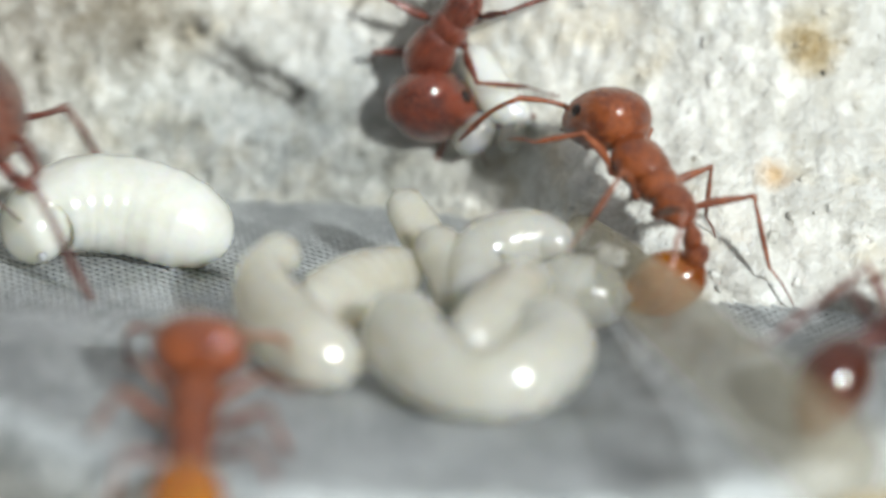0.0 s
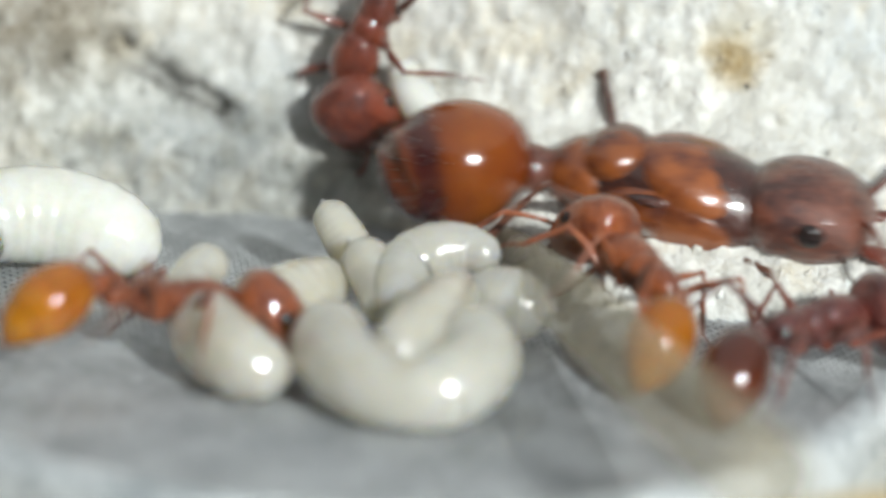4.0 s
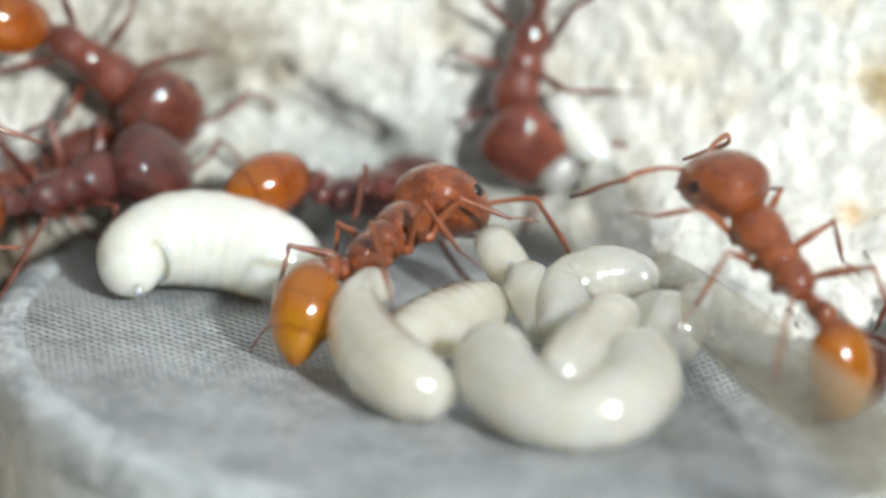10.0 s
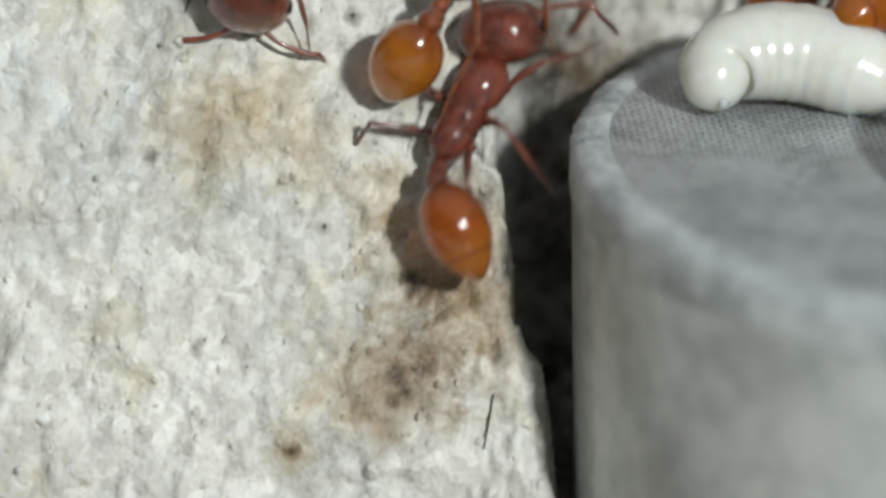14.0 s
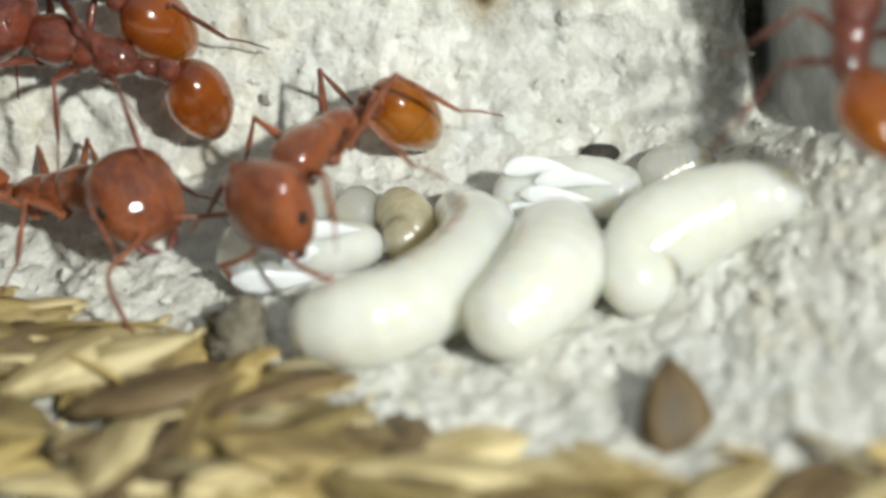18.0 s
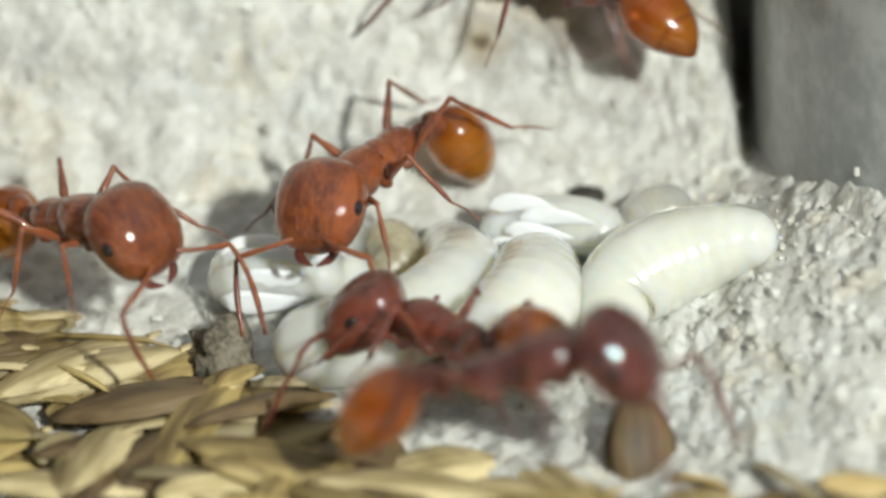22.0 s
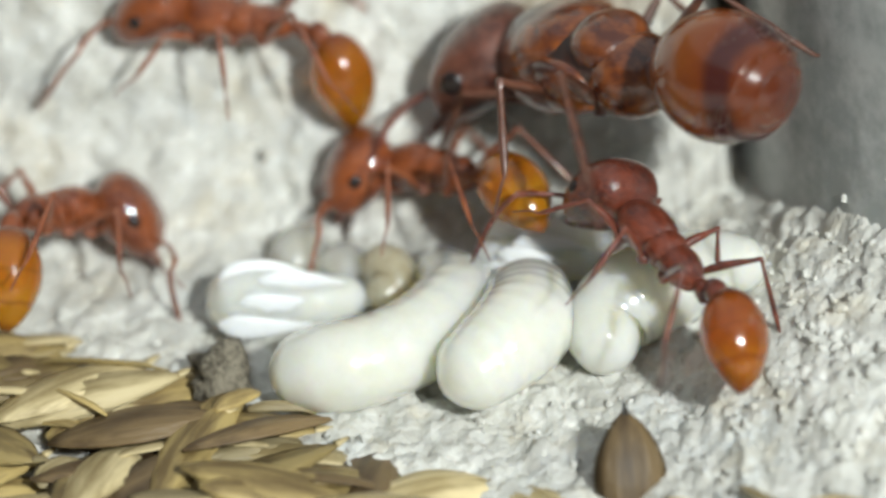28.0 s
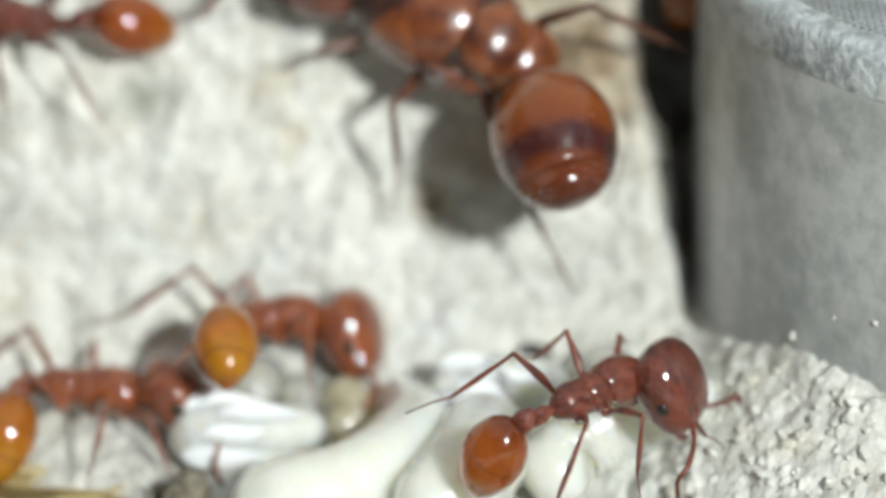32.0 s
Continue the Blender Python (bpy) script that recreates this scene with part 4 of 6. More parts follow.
    part("gaster", body([(2.2, 0, 0, 0.25, 0.25), (2.08, 0, 0, 0.75, 0.7), (1.5, 0, 0.08, 1.44, 1.42), (0.5, 0, 0.12, 1.84, 1.84), (-0.4, 0, 0.08, 1.82, 1.82), (-1.2, 0, 0.0, 1.52, 1.50), (-1.32, 0, -0.02, 1.40, 1.38), (-1.4, 0, -0.03, 1.42, 1.40), (-1.8, 0, -0.1, 1.08, 1.05),
                         (-1.88, 0, -0.12, 0.94, 0.92), (-2.08, 0, -0.16, 0.6, 0.58), (-2.16, 0, -0.18, 0.2, 0.2)], 5, 28), QUEENRED, q, "glossy rust-red abdomen with a dark band", m=at(-3.7, 0, 2.0, 0, -8, 0, 0.82))
    hairs = bmesh.new()
    rng = random.Random(5)
    for _ in range(110):
        a, x = rng.uniform(0, 2 * math.pi), rng.uniform(-2.1, -0.3)
        r = 1.86 * math.sqrt(max(1 - (x / 2.25) ** 2, 0.02))
        o = Vector((x, r * math.cos(a), r * math.sin(a) * 0.94))
        d = Vector((-0.55, 0.5 * math.cos(a), 0.5 * math.sin(a))) * 0.5
        rod([tuple(o), tuple(o + d)], (0.010, 0.004), 3, 1, hairs)
    part("hairs", hairs, LARVA, q, "fine pale hairs", m=at(-3.7, 0, 2.0, 0, -8, 0, 0.82))
    for s in (1, -1):
        for (hx, hy), (k, h, t) in zip(HIPS, LEGS):
            big = lambda p: (p[0] * 1.75, p[1] * 1.65 * s, p[2] * 1.7)
            part("leg", leg_mesh(big(k), big(h), big(t), 1.7), QUEENLEG, q, m=disk((hx * 1.8 + 0.6) * 1.18, hy * 2.6 * s, 1.75, 0, 0, 0))
    return q


ANTS = {}
TEMPLATES = {
    "red": build_ant("reddish worker ant", CUTICLE, LEGRED, RUST),
    "callow": build_ant("orange worker ant", CALLOW, LEGORANGE, AMBER, 1.05, 1.03),
    "guard": build_ant("orange worker ant", CALLOW, LEGORANGE, AMBER, 1.09, 1.0, 1.12),
    "slim": build_ant("orange worker ant", CALLOW, LEGORANGE, AMBER, 0.86, 1.0, 1.08),
    "dark": build_ant("dark red worker ant", DARKRED, LEGRED, RUST),
    "umber": build_ant("dark brown worker ant", DARKRED, LEGRED, UMBER),
    "big": build_ant("big dark red worker ant", DARKRED, LEGRED, RUST, 1.05, 1.0, 1.12),
}
used = set()
for key, kind, label in (
    ("wall", "red", "reddish worker ant head-down on the plaster wall"),
    ("right", "slim", "orange-red worker ant resting above the steel mesh"),
    ("lowright", "umber", "dark red worker ant with dark brown abdomen beside the plaster"),
    ("climber", "callow", "orange worker ant with amber abdomen tending larvae on mesh"),
    ("behind", "dark", "dark red-brown worker ant behind the curled larva"),
    ("leftwall", "red", "red-brown worker ant coming down the plaster wall"),
    ("crosser", "big", "reddish worker ant crossing the mesh top"),
    ("edgeant", "red", "red worker ant stepping behind the curled larva"),
    ("gapant", "callow", "orange worker ant beside the dark gap by the drum"),
    ("upwall", "red", "red worker ant climbing the plaster beside the drum"),
    ("headdown", "red", "red worker ant with broad head walking down plaster"),
    ("tender", "guard", "orange-red worker ant guarding the brood pile"),
    ("neighbour", "red", "red worker ant facing away beside the brood pile"),
    ("watcher", "guard", "orange worker ant with big head watching the brood"),
    ("rover", "red", "red worker ant walking round the brood pile"),
    ("foreleft", "big", "dark red worker ant crossing the straw husks"),
    ("forefront", "big", "dark purple-red worker ant walking over straw husks"),
    ("topleft", "red", "red worker ant walking along the plaster wall"),
    ("descender", "red", "red worker ant with rust abdomen climbing onto brood"),
    ("wallwalker", "callow", "orange-red worker ant crossing the plaster wall"),
    ("follower", "red", "red worker ant following along the plaster wall"),
):
    ob = TEMPLATES[kind] if kind not in used else copy_thing(TEMPLATES[kind], Matrix())
    used.add(kind)
    ANTS[key] = tagged(ob, label)
    JOINTS[key] = JOINTS[TEMPLATES[kind].name]
ANTS["queen"] = build_queen()
JOINTS["queen"] = [Vector(p) * 1.3 * MM for p in ((2.75 * 1.18, 0, 1.8), (-1.3 * 1.18, 0, 1.75), (-1.85 * 1.18, 0, 1.8))]


def key_joints(ant, rows, neck, waist, node):
    """The head nods and turns at the neck; the abdomen bends at both joints of the waist."""
    def bend(pivot, turn, nod):
        return Matrix.Translation(pivot) @ pose(0, 0, 0, 0, nod, turn) @ Matrix.Translation(-pivot)

    for ob in ant.children:
        rest = ob.matrix_basis.copy()
        if ob.name.startswith("head"):
            walk(ob, [(r[0], bend(neck, r[7], r[8]) @ rest) for r in rows])
        elif ob.name.startswith("petiole"):
            walk(ob, [(r[0], bend(waist, r[9] / 2, r[10] / 2) @ rest) for r in rows])
        elif ob.name.startswith(("postpetiole", "gaster", "hairs")):
            walk(ob, [(r[0], bend(waist, r[9] / 2, r[10] / 2) @ bend(node, r[9] / 2, r[10] / 2) @ rest) for r in rows])


def key_legs(ant, rows, seed):
    """Alternate tripods swing while the body travels; at rest each leg holds its own stance."""
    rng = random.Random(seed)
    spans = [(a[0], b[0], (Vector(b[1:4]) - Vector(a[1:4])).length / max(b[0] - a[0], 0.1)) for a, b in zip(rows, rows[1:])]
    for i, leg in enumerate(c for c in ant.children if c.name.startswith("leg")):
        rest = leg.matrix_basis.copy()
        turn, lift = rng.uniform(-13, 13), rng.uniform(-6, 8)
        if "queen" in ant.name:
            turn, lift = turn * 0.7, lift * 0.5
        keys = {0.0: (turn, lift), 32.0: (turn, lift)}
        for a, b, speed in spans:
            if speed < 1.2 or b - a > 4:
                continue
            amp, t = min(speed / 8, 1) * 19, a
            while t < b - 0.05:
                ph = 2 * math.pi * t * 2.2 + math.pi * (i % 2)
                keys[round(t, 2)] = (turn * 0.5 + amp * math.sin(ph), lift + 0.4 * amp * max(math.cos(ph), 0))
                t += 0.12
            keys[round(b, 2)] = (turn, lift)
            keys.setdefault(round(max(a - 0.1, 0.01), 2), (turn, lift))
        side = 1 if rest.translation.y > 0 else -1
        walk(leg, [(t, rest @ pose(0, 0, 0, lift_ * side, 0, turn_)) for t, (turn_, lift_) in sorted(keys.items())])


def motions():
    paths = {
        "wall": (
            (0, -1.66, 13.96, 18.9, -76.6, 60, 152.3, 65, 3.3, 0, 0), (6, -1.86, 14.97, 18.85, -40, 72.9, -168.3, 55.1, -8.5, 0, -0),
            (9, -1.97, 15.01, 18.41, -22.6, 70.6, -144.3, 64.9, -9.1, -0, 0.6), (11, -1.72, 14.96, 18.68, -11.4, 77.1, -144.4, 47.1, -8.5, 0, -0),
            (32, -1.72, 14.96, 18.68, -11.4, 77.1, -144.4, 47.1, -8.5, 0, -0),
        ),
        "right": (
            (0, 1.89, 4.74, 15.56, 8.3, -26.3, 125.4, -13.4, -8.1, 12.8, -89.6), (1, 1.25, 3.57, 16.28, -41.1, -51.6, -173.1, -49.1, 9.6, -1.6, -73.1),
            (2, 2.54, 4.23, 15.41, 12.7, -24.4, 126.4, -9.2, -28.6, 24.3, -93.3), (2.5, 2.02, 4.65, 15.71, 16.6, -25.6, 125.2, -8.2, -25, -1.1, -68.4),
            (3, 3.03, 4.17, 15.69, 22, -21.4, 127.7, -7.3, -21.4, -26.5, -43.5), (3.5, 3.06, 1.32, 14.62, 23.5, -2.2, 112.1, -2.8, -18.3, -31.2, -35.6),
            (5.5, 2.66, -0.44, 14.37, 8, -12.8, 119, 15.1, -5.8, -49.9, -4), (6, 2.55, -0.61, 14.35, 2.8, -19.3, 135.7, 19.6, -2.7, -54.6, 3.9),
            (7, 2.92, 0.35, 14.56, -0.3, -19, 124.3, -0.5, -8.7, -36.2, 1.2), (8, 2.92, -0.69, 14.21, 20.6, -8.8, 115.1, -5.1, -43.4, -32.4, -8.8),
            (9, 2.32, -0.47, 15.35, -0.3, -17.9, 117.2, -4.2, -4, -8.7, -16), (10, 2.19, -0.33, 16.35, -5.7, -29.5, 121.9, 6.8, -17.2, 1, -20.4),
            (11, 2.36, 4.53, 15.11, 16.7, -20, 125.4, 12.5, -24.4, -19.4, -13.2), (32, 2.36, 4.53, 15.11, 16.7, -20, 125.4, 12.5, -24.4, -19.4, -13.2),
        ),
        "lowright": (
            (0, 7.73, -3.94, 14.21, 16, 2.7, 47.5, 0, 0, 3.9, -24.6), (1, 8.53, -3.1, 13.56, 9.7, 2.2, 46.1, 0, 0, 1.5, -10.8),
            (2, 7.77, -4.76, 13.24, 11.3, 19, 30.8, 0, 0, 24.3, -26.1), (3, 7.57, -4.91, 13.35, 1.8, 21.2, 9.4, 0, 0, 43.8, -30.9),
            (3.5, 8.05, -3.7, 13.59, 2.4, 11.7, 18.1, -2.3, 2.1, 37.5, -23.3), (5.5, 7.97, 1.08, 13.31, -15.1, -7.8, 42, -11.4, 10.4, 12.3, 7.4),
            (6, 7.95, 0.35, 13.22, -20.8, -11.4, 46.7, -13.7, 12.5, 6, 15.1), (7, 8.13, 0.97, 13.19, -18.7, -10.3, 43.8, -17.3, 4.5, 5, 14.1),
            (8, 7.92, 0.42, 13.35, -6.3, -18.3, 35.1, -9.3, -0.5, 2.9, 24.6), (9, 7.86, -0.01, 13.51, 2.9, -17.6, 38.4, -1.1, -9.6, -1.2, 21.2),
            (32, 7.86, -0.01, 13.51, 2.9, -17.6, 38.4, -1.1, -9.6, -1.2, 21.2),
        ),
        "climber": (
            (0, -11.94, -6.22, 12.41, -0.2, -24.1, 81, -1.7, -3.7, 4.2, 23.3), (0.5, -12.24, -4.55, 13.67, 10.8, -11, 80.4, -23.6, -19, 23.3, 29.4),
            (1, -14.43, 0.74, 13.35, 22.5, -15.8, 88.9, -45.5, -34.3, 42.5, 35.5), (1.5, -13.21, -0.36, 13.84, 6.1, -5.9, 45.2, -24, -15, 27, 12.4),
            (2, -11.93, 0.91, 13.92, -9.4, -2.9, -4.5, -2.4, 4.4, 11.5, -10.7), (3, -10.46, 0.51, 13.69, -13, 18.4, 25.8, -24.8, -11, 6.2, -19.3),
            (3.5, -9.97, -0.82, 13.73, -13, 15.4, 10, -20.7, -9.7, 3.9, -16.6), (5.5, -11.21, 1.46, 13.5, -11.5, 10.3, 41.8, -4.4, -4.7, -5.4, -5.8),
            (6, -10.61, 0.85, 14.09, -12, -1.6, 40.4, -0.3, -3.4, -7.7, -3.1), (7, -10.61, 1.27, 14.19, -15.1, 1.4, 47.7, -12.5, -10.7, -2, -9),
            (7.5, -9.3, 2.16, 14.8, -17.6, -9, 35.3, 3.2, -2.9, -6.1, -9.9), (8, -9.15, 2.61, 14.85, -18.2, -10.8, 45.2, 18.9, 4.9, -10.2, -10.9),
            (8.5, -8.09, 5.02, 14.6, -20.8, -5.1, 50.4, 8.5, -2.7, -8.3, -13.3), (9, -7.96, 4.96, 14.43, -23.3, -0.3, 49, -2, -10.3, -6.4, -15.8),
            (9.5, -7.61, 4.68, 14.32, -23.5, -1, 43.1, 1.4, -6.9, -6.8, -13.2), (10, -7.45, 4.45, 14.77, -24.7, -10.1, 44.8, 4.8, -3.6, -7.2, -10.7),
            (10.5, -7.33, 1.98, 14.8, -18.2, -12.1, 48, -3.9, 3.8, 0.5, -11.3), (11, -6.23, 1.71, 14.76, -11.4, -12.5, 46, -12.5, 11.2, 8.2, -11.9),
            (11.5, -4.81, 2.48, 14.67, -12.9, -7.5, 43.8, -12.7, -0.6, 6.3, -19.3), (12, -4.89, 4.08, 14.09, -14.2, 5.5, 45, -12.8, -12.4, 4.4, -26.6),
            (12.5, -4.69, 3.84, 13.87, -14.1, 9.2, 30.2, -12.8, -12.4, 4.4, -26.6), (13, -3.87, 4.53, 13.87, -14.1, 9.2, 39.1, -12.8, -12.4, 4.4, -26.6),
            (32, -3.87, 4.53, 13.87, -14.1, 9.2, 39.1, -12.8, -12.4, 4.4, -26.6),
        ),
        "behind": (
            (0, -26.65, 9.61, 16.27, 39.6, -38.5, 34.9, -18.9, -5, -15.1, -0.7), (3.5, -22.04, 10.67, 14.78, 51.1, -28.9, 62.6, -18.9, -5, -15.1, -0.7),
            (4.5, -16.11, 11.94, 14.37, 26.2, -3.9, 59.3, -18.9, -5, -15.1, -0.7), (5.5, -10.19, 13.22, 13.97, -1.4, 17.1, 45.4, -18.9, -5, -15.1, -0.7),
            (6, -9.87, 12.58, 13.75, -5.4, 14.2, 35.8, -18.9, -5, -15.1, -0.7), (7, -6.74, 12.13, 13.36, 7.8, -1.4, -43, 3, -42.5, 27, 13.5),
            (7.5, -6.66, 11.75, 13.59, 7.1, -1.8, -46.5, 9.5, -30.5, 16.7, 10.1), (8, -6.48, 10.77, 13.81, 6.5, -2.6, -45.9, 16.1, -18.6, 6.4, 6.8),
            (9, -5.65, 11.92, 13.48, 28.4, 10, -5.5, 16.4, 4.9, -14.5, -8.2), (9.75, -7.39, 11.66, 13.68, 1, 11.6, 31.3, 2.1, 2.6, -19.1, 5.5),
            (10, -7.97, 11.57, 13.75, -8.2, 12.5, 43.5, -2.6, 1.9, -20.6, 10.1), (10.5, -8.34, 11.95, 13.75, -8.3, 12.4, 65.9, -2.6, 1.9, -20.6, 10.1),
            (32, -8.34, 11.95, 13.75, -8.3, 12.4, 65.9, -2.6, 1.9, -20.6, 10.1),
        ),
        "leftwall": (
            (0, -32.64, 11.19, 19, 52, 32.9, -22.3, 55.4, 4.9, 0.9, 3.4), (6.5, -23.7, 10.89, 19.44, 53.7, 28.7, -21.5, 55.4, 4.9, 0.9, 3.4),
            (8, -16.05, 15.18, 15.45, 52.8, 30.5, -22.3, 55.4, 4.9, 0.9, 3.4), (9, -16.8, 14.3, 15.68, 71.5, 7.1, 39.3, -18.4, -54, 0, 0),
            (10, -16.24, 16.54, 18.16, 70, 33.8, -11.8, -0.1, -24.1, 22.4, 61), (10.5, -17.64, 16.55, 17.96, 63.8, 40.1, -18.3, -0.1, -20.7, 28.9, 67.3),
            (11, -16.18, 16.46, 17.76, 59.5, 41.3, -17.7, -0.1, -17.3, 35.3, 73.6), (11.5, -17.22, 16.69, 18.32, 60.1, 44.1, -24.6, 3.1, -10.9, 14.6, 37.7),
            (12, -18.33, 16.84, 18.65, 60.6, 45.4, -31.2, 6.3, -4.5, -6.1, 1.9), (13, -20.22, 16.74, 17.97, 61.6, 43.9, -34.8, 6.3, -4.5, -6.1, 1.9),
            (32, -20.22, 16.74, 17.97, 61.6, 43.9, -34.8, 6.3, -4.5, -6.1, 1.9),
        ),
        "crosser": (
            (0, -28.67, 8.94, 9.53, 24.6, -10.4, -2.1, -42.1, -28.7, -1.9, 3.5), (8.5, -23.94, 9.77, 12.03, 23.9, -23.4, 3.4, -42.1, -28.7, -1.9, 3.5),
            (10, -17.31, 12.2, 14.39, 35.4, -7.9, 31.3, -42.1, -28.7, -1.9, 3.5), (10.25, -15.28, 10.54, 13.77, 0.5, -4, 30.5, -34.6, -23.3, 8, -1.7),
            (10.5, -13.25, 8.88, 13.15, -33.9, -0.9, 25.1, -27.1, -17.9, 17.9, -6.9), (11, -12.43, 2.07, 13.72, -25, 2.4, 14.6, -12, -7.1, 37.7, -17.2),
            (11.5, -6.37, -4.53, 14.93, -14.4, -1.9, 1.6, -6, -3.5, 11.4, -29.8), (12, -3.01, -2.91, 15.06, 1.5, 1.7, 47.8, 0, 0, -14.9, -42.3),
            (13, 9.99, 1.04, 13.9, 12.5, 13, 77.9, 0, 0, -14.9, -42.3), (32, 9.99, 1.04, 13.9, 12.5, 13, 77.9, 0, 0, -14.9, -42.3),
        ),
        "edgeant": (
            (0, -35.27, 10.32, 15.31, 68.4, -13.5, 6.5, -2.4, -19.7, 4.9, -8.7), (9, -26.53, 9.98, 15.55, 68.3, -14.3, 5.5, -2.4, -19.7, 4.9, -8.7),
            (10, -18.71, 15.41, 14.18, 68.2, -14.8, 3.5, -2.4, -19.7, 4.9, -8.7), (10.25, -16.48, 14.56, 13.73, 34.3, -8.9, 15.3, -2.4, -19.7, 4.9, -8.7),
            (10.5, -14.25, 13.72, 13.29, 2.3, 2.4, 21.9, -2.4, -19.7, 4.9, -8.7), (11, -13.9, 12.19, 14, -1.5, -4.9, -3.5, -2.4, -19.7, 4.9, -8.7),
            (11.5, -12.08, 11.34, 14.59, 2.8, -2.1, -27.3, 5.8, -24.2, -0.1, -15.3), (12, -10.53, 11.88, 14.3, 8.2, 9.2, -24.6, 14, -28.8, -5.2, -22),
            (12.5, -10.45, 11.58, 14.41, 4.1, 4, -43.6, 2.4, -21.3, 17.4, -23.5), (13, -9.31, 13.56, 13.51, -2.8, 15.9, -35.2, -9.1, -13.8, 40, -25.1),
            (13.5, -9.27, 13.51, 13.5, -2.7, 15.7, -35.5, -9.1, -13.8, 40, -25.1), (32, -9.27, 13.51, 13.5, -2.7, 15.7, -35.5, -9.1, -13.8, 40, -25.1),
        ),
        "gapant": (
            (0, -30.6, 9.15, 12.97, -19.9, -68.6, 53.3, -33, -20.2, 35.8, -14.7), (11, -22.93, 8.89, 13.33, 10.2, -46.6, 13.8, -33, -20.2, 35.8, -14.7),
            (11.5, -22.64, 8.62, 12.73, 9.8, -47.3, 14.1, -33, -20.2, 35.8, -14.7), (12, -22.08, 10.1, 13.56, 25, -22.2, 40.5, -33, -20.2, 35.8, -14.7),
            (12.5, -22.14, 8.37, 14.04, 0.7, -40.6, 26.4, -33.8, -20.1, 19.9, -37.2), (13, -22.52, 8.61, 13.86, 17.1, -10.6, 52.2, -34.7, -20, 3.9, -59.6),
            (14, -22.49, 9.29, 17.25, 56.2, -33.6, 29.9, 0, 0, 17.9, -26.4), (14.5, -22.48, 9.45, 16.98, 55.9, -29.1, 32.6, 0, 0, 17.9, -26.4),
            (32, -22.48, 9.45, 16.98, 55.9, -29.1, 32.6, 0, 0, 17.9, -26.4),
        ),
        "upwall": (
            (0, -23.69, 4.95, 4.9, 35.7, -30.8, 6.3, -28.7, -17.3, 4.4, 8.2), (12.5, -29, 3.58, 1.48, 6.7, -20.5, 11, -28.7, -17.3, 4.4, 8.2),
            (13, -26.07, 5.17, 4.98, 38, -18.9, 1.6, -28.7, -17.3, 4.4, 8.2), (13.25, -24.73, 4.07, 7.25, 46.2, -36.7, -16, -16.1, -11.5, 15.9, 6.6),
            (13.5, -23.41, 2.98, 9.51, 67.4, -50.4, -42.6, -3.6, -5.7, 27.4, 5), (14, -22.16, 8.38, 12.39, 15, -49, 38.1, 21.5, 5.9, 50.3, 1.9),
            (14.5, -22.8, 7.92, 15.13, -4.4, -49.4, 88.2, 0, 0, 2, -47.1), (14.75, -22.53, 8.79, 15.18, -8.3, -70.9, 112.4, -0, 0, 9.4, -23.5),
            (15, -22.26, 9.65, 15.22, -179.1, -84.8, -59.9, -0, 0, 16.7, 0.1), (17.5, -20.26, 9.68, 13.56, 56.3, -51.4, 69.9, -0, 0, 16.7, 0.1),
            (32, -20.26, 9.68, 13.56, 56.3, -51.4, 69.9, -0, 0, 16.7, 0.1),
        ),
        "headdown": (
            (0, -21.37, 17.06, 32.2, -90.2, 30.7, -131.1, 56.1, 0.5, 0, 0), (12, -21.37, 17.06, 32.2, -90.2, 30.7, -131.1, 56.1, 0.5, 0, 0),
            (13, -24.16, 11.43, 20.36, -58.8, 42, -163.6, 56.1, 0.5, 0, 0), (14, -28.41, 10.83, 18.68, -22, 63.7, -123.1, 6.7, 6.9, -0.1, 1.2),
            (14.5, -28.83, 9.72, 15.82, 2.9, 64, -91.5, 2.8, -9.6, 0.1, 7.1), (15, -29.88, 8.71, 13.2, -3.4, 60.2, -94.7, -1.2, -26.2, 0.3, 13),
            (15.5, -31.35, 7.19, 9.58, -50.4, 44.7, -148.5, -0.9, -23.3, -0.6, 8), (16.5, -35.29, 6.36, 7.62, -64.1, 11.4, -175.7, -0.4, -17.5, -2.5, -2.2),
            (17.5, -39.23, 5.54, 5.66, -59.6, -24, 163.9, 0.1, -11.7, -4.3, -12.4), (18.5, -42.31, 4.68, 3.9, -43, -1.9, 163.9, 0.6, -5.9, -6.1, -22.6),
            (19, -42.99, 5.04, 4.69, -54.4, 4.4, 167.6, 0.8, -3, -7.1, -27.7), (19.5, -45.55, 4.17, 2.98, -30.2, 13.8, 162.9, 0.8, -3, -7.1, -27.7),
            (20.5, -49.63, 5.11, 4.25, -47.9, 1.8, 164.1, 0.8, -3, -7.1, -27.7), (32, -49.63, 5.11, 4.25, -47.9, 1.8, 164.1, 0.8, -3, -7.1, -27.7),
        ),
        "tender": (
            (0, -28.45, 1.81, -0.61, 15, 5, -143.6, 10.8, -24.1, -69.6, -15.2), (15, -28.45, 1.81, -0.61, 15, 5, -143.6, 10.8, -24.1, -69.6, -15.2),
            (15.5, -29.13, 1.55, -0.47, 14.9, 6.8, -141.4, 8.5, -14.1, -58.6, -16.9), (17.5, -32.64, -1.19, -0.09, 12.6, 8.3, -124.8, -0.7, 25.9, -14.6, -23.5),
            (18, -32.78, -1.2, 0.2, 10.9, 8.9, -127.1, -3, 35.9, -3.6, -25.1), (19, -31.81, -1.51, 0.51, 16.8, 12.9, -118.4, 11.4, 11.9, 11.6, -36.8),
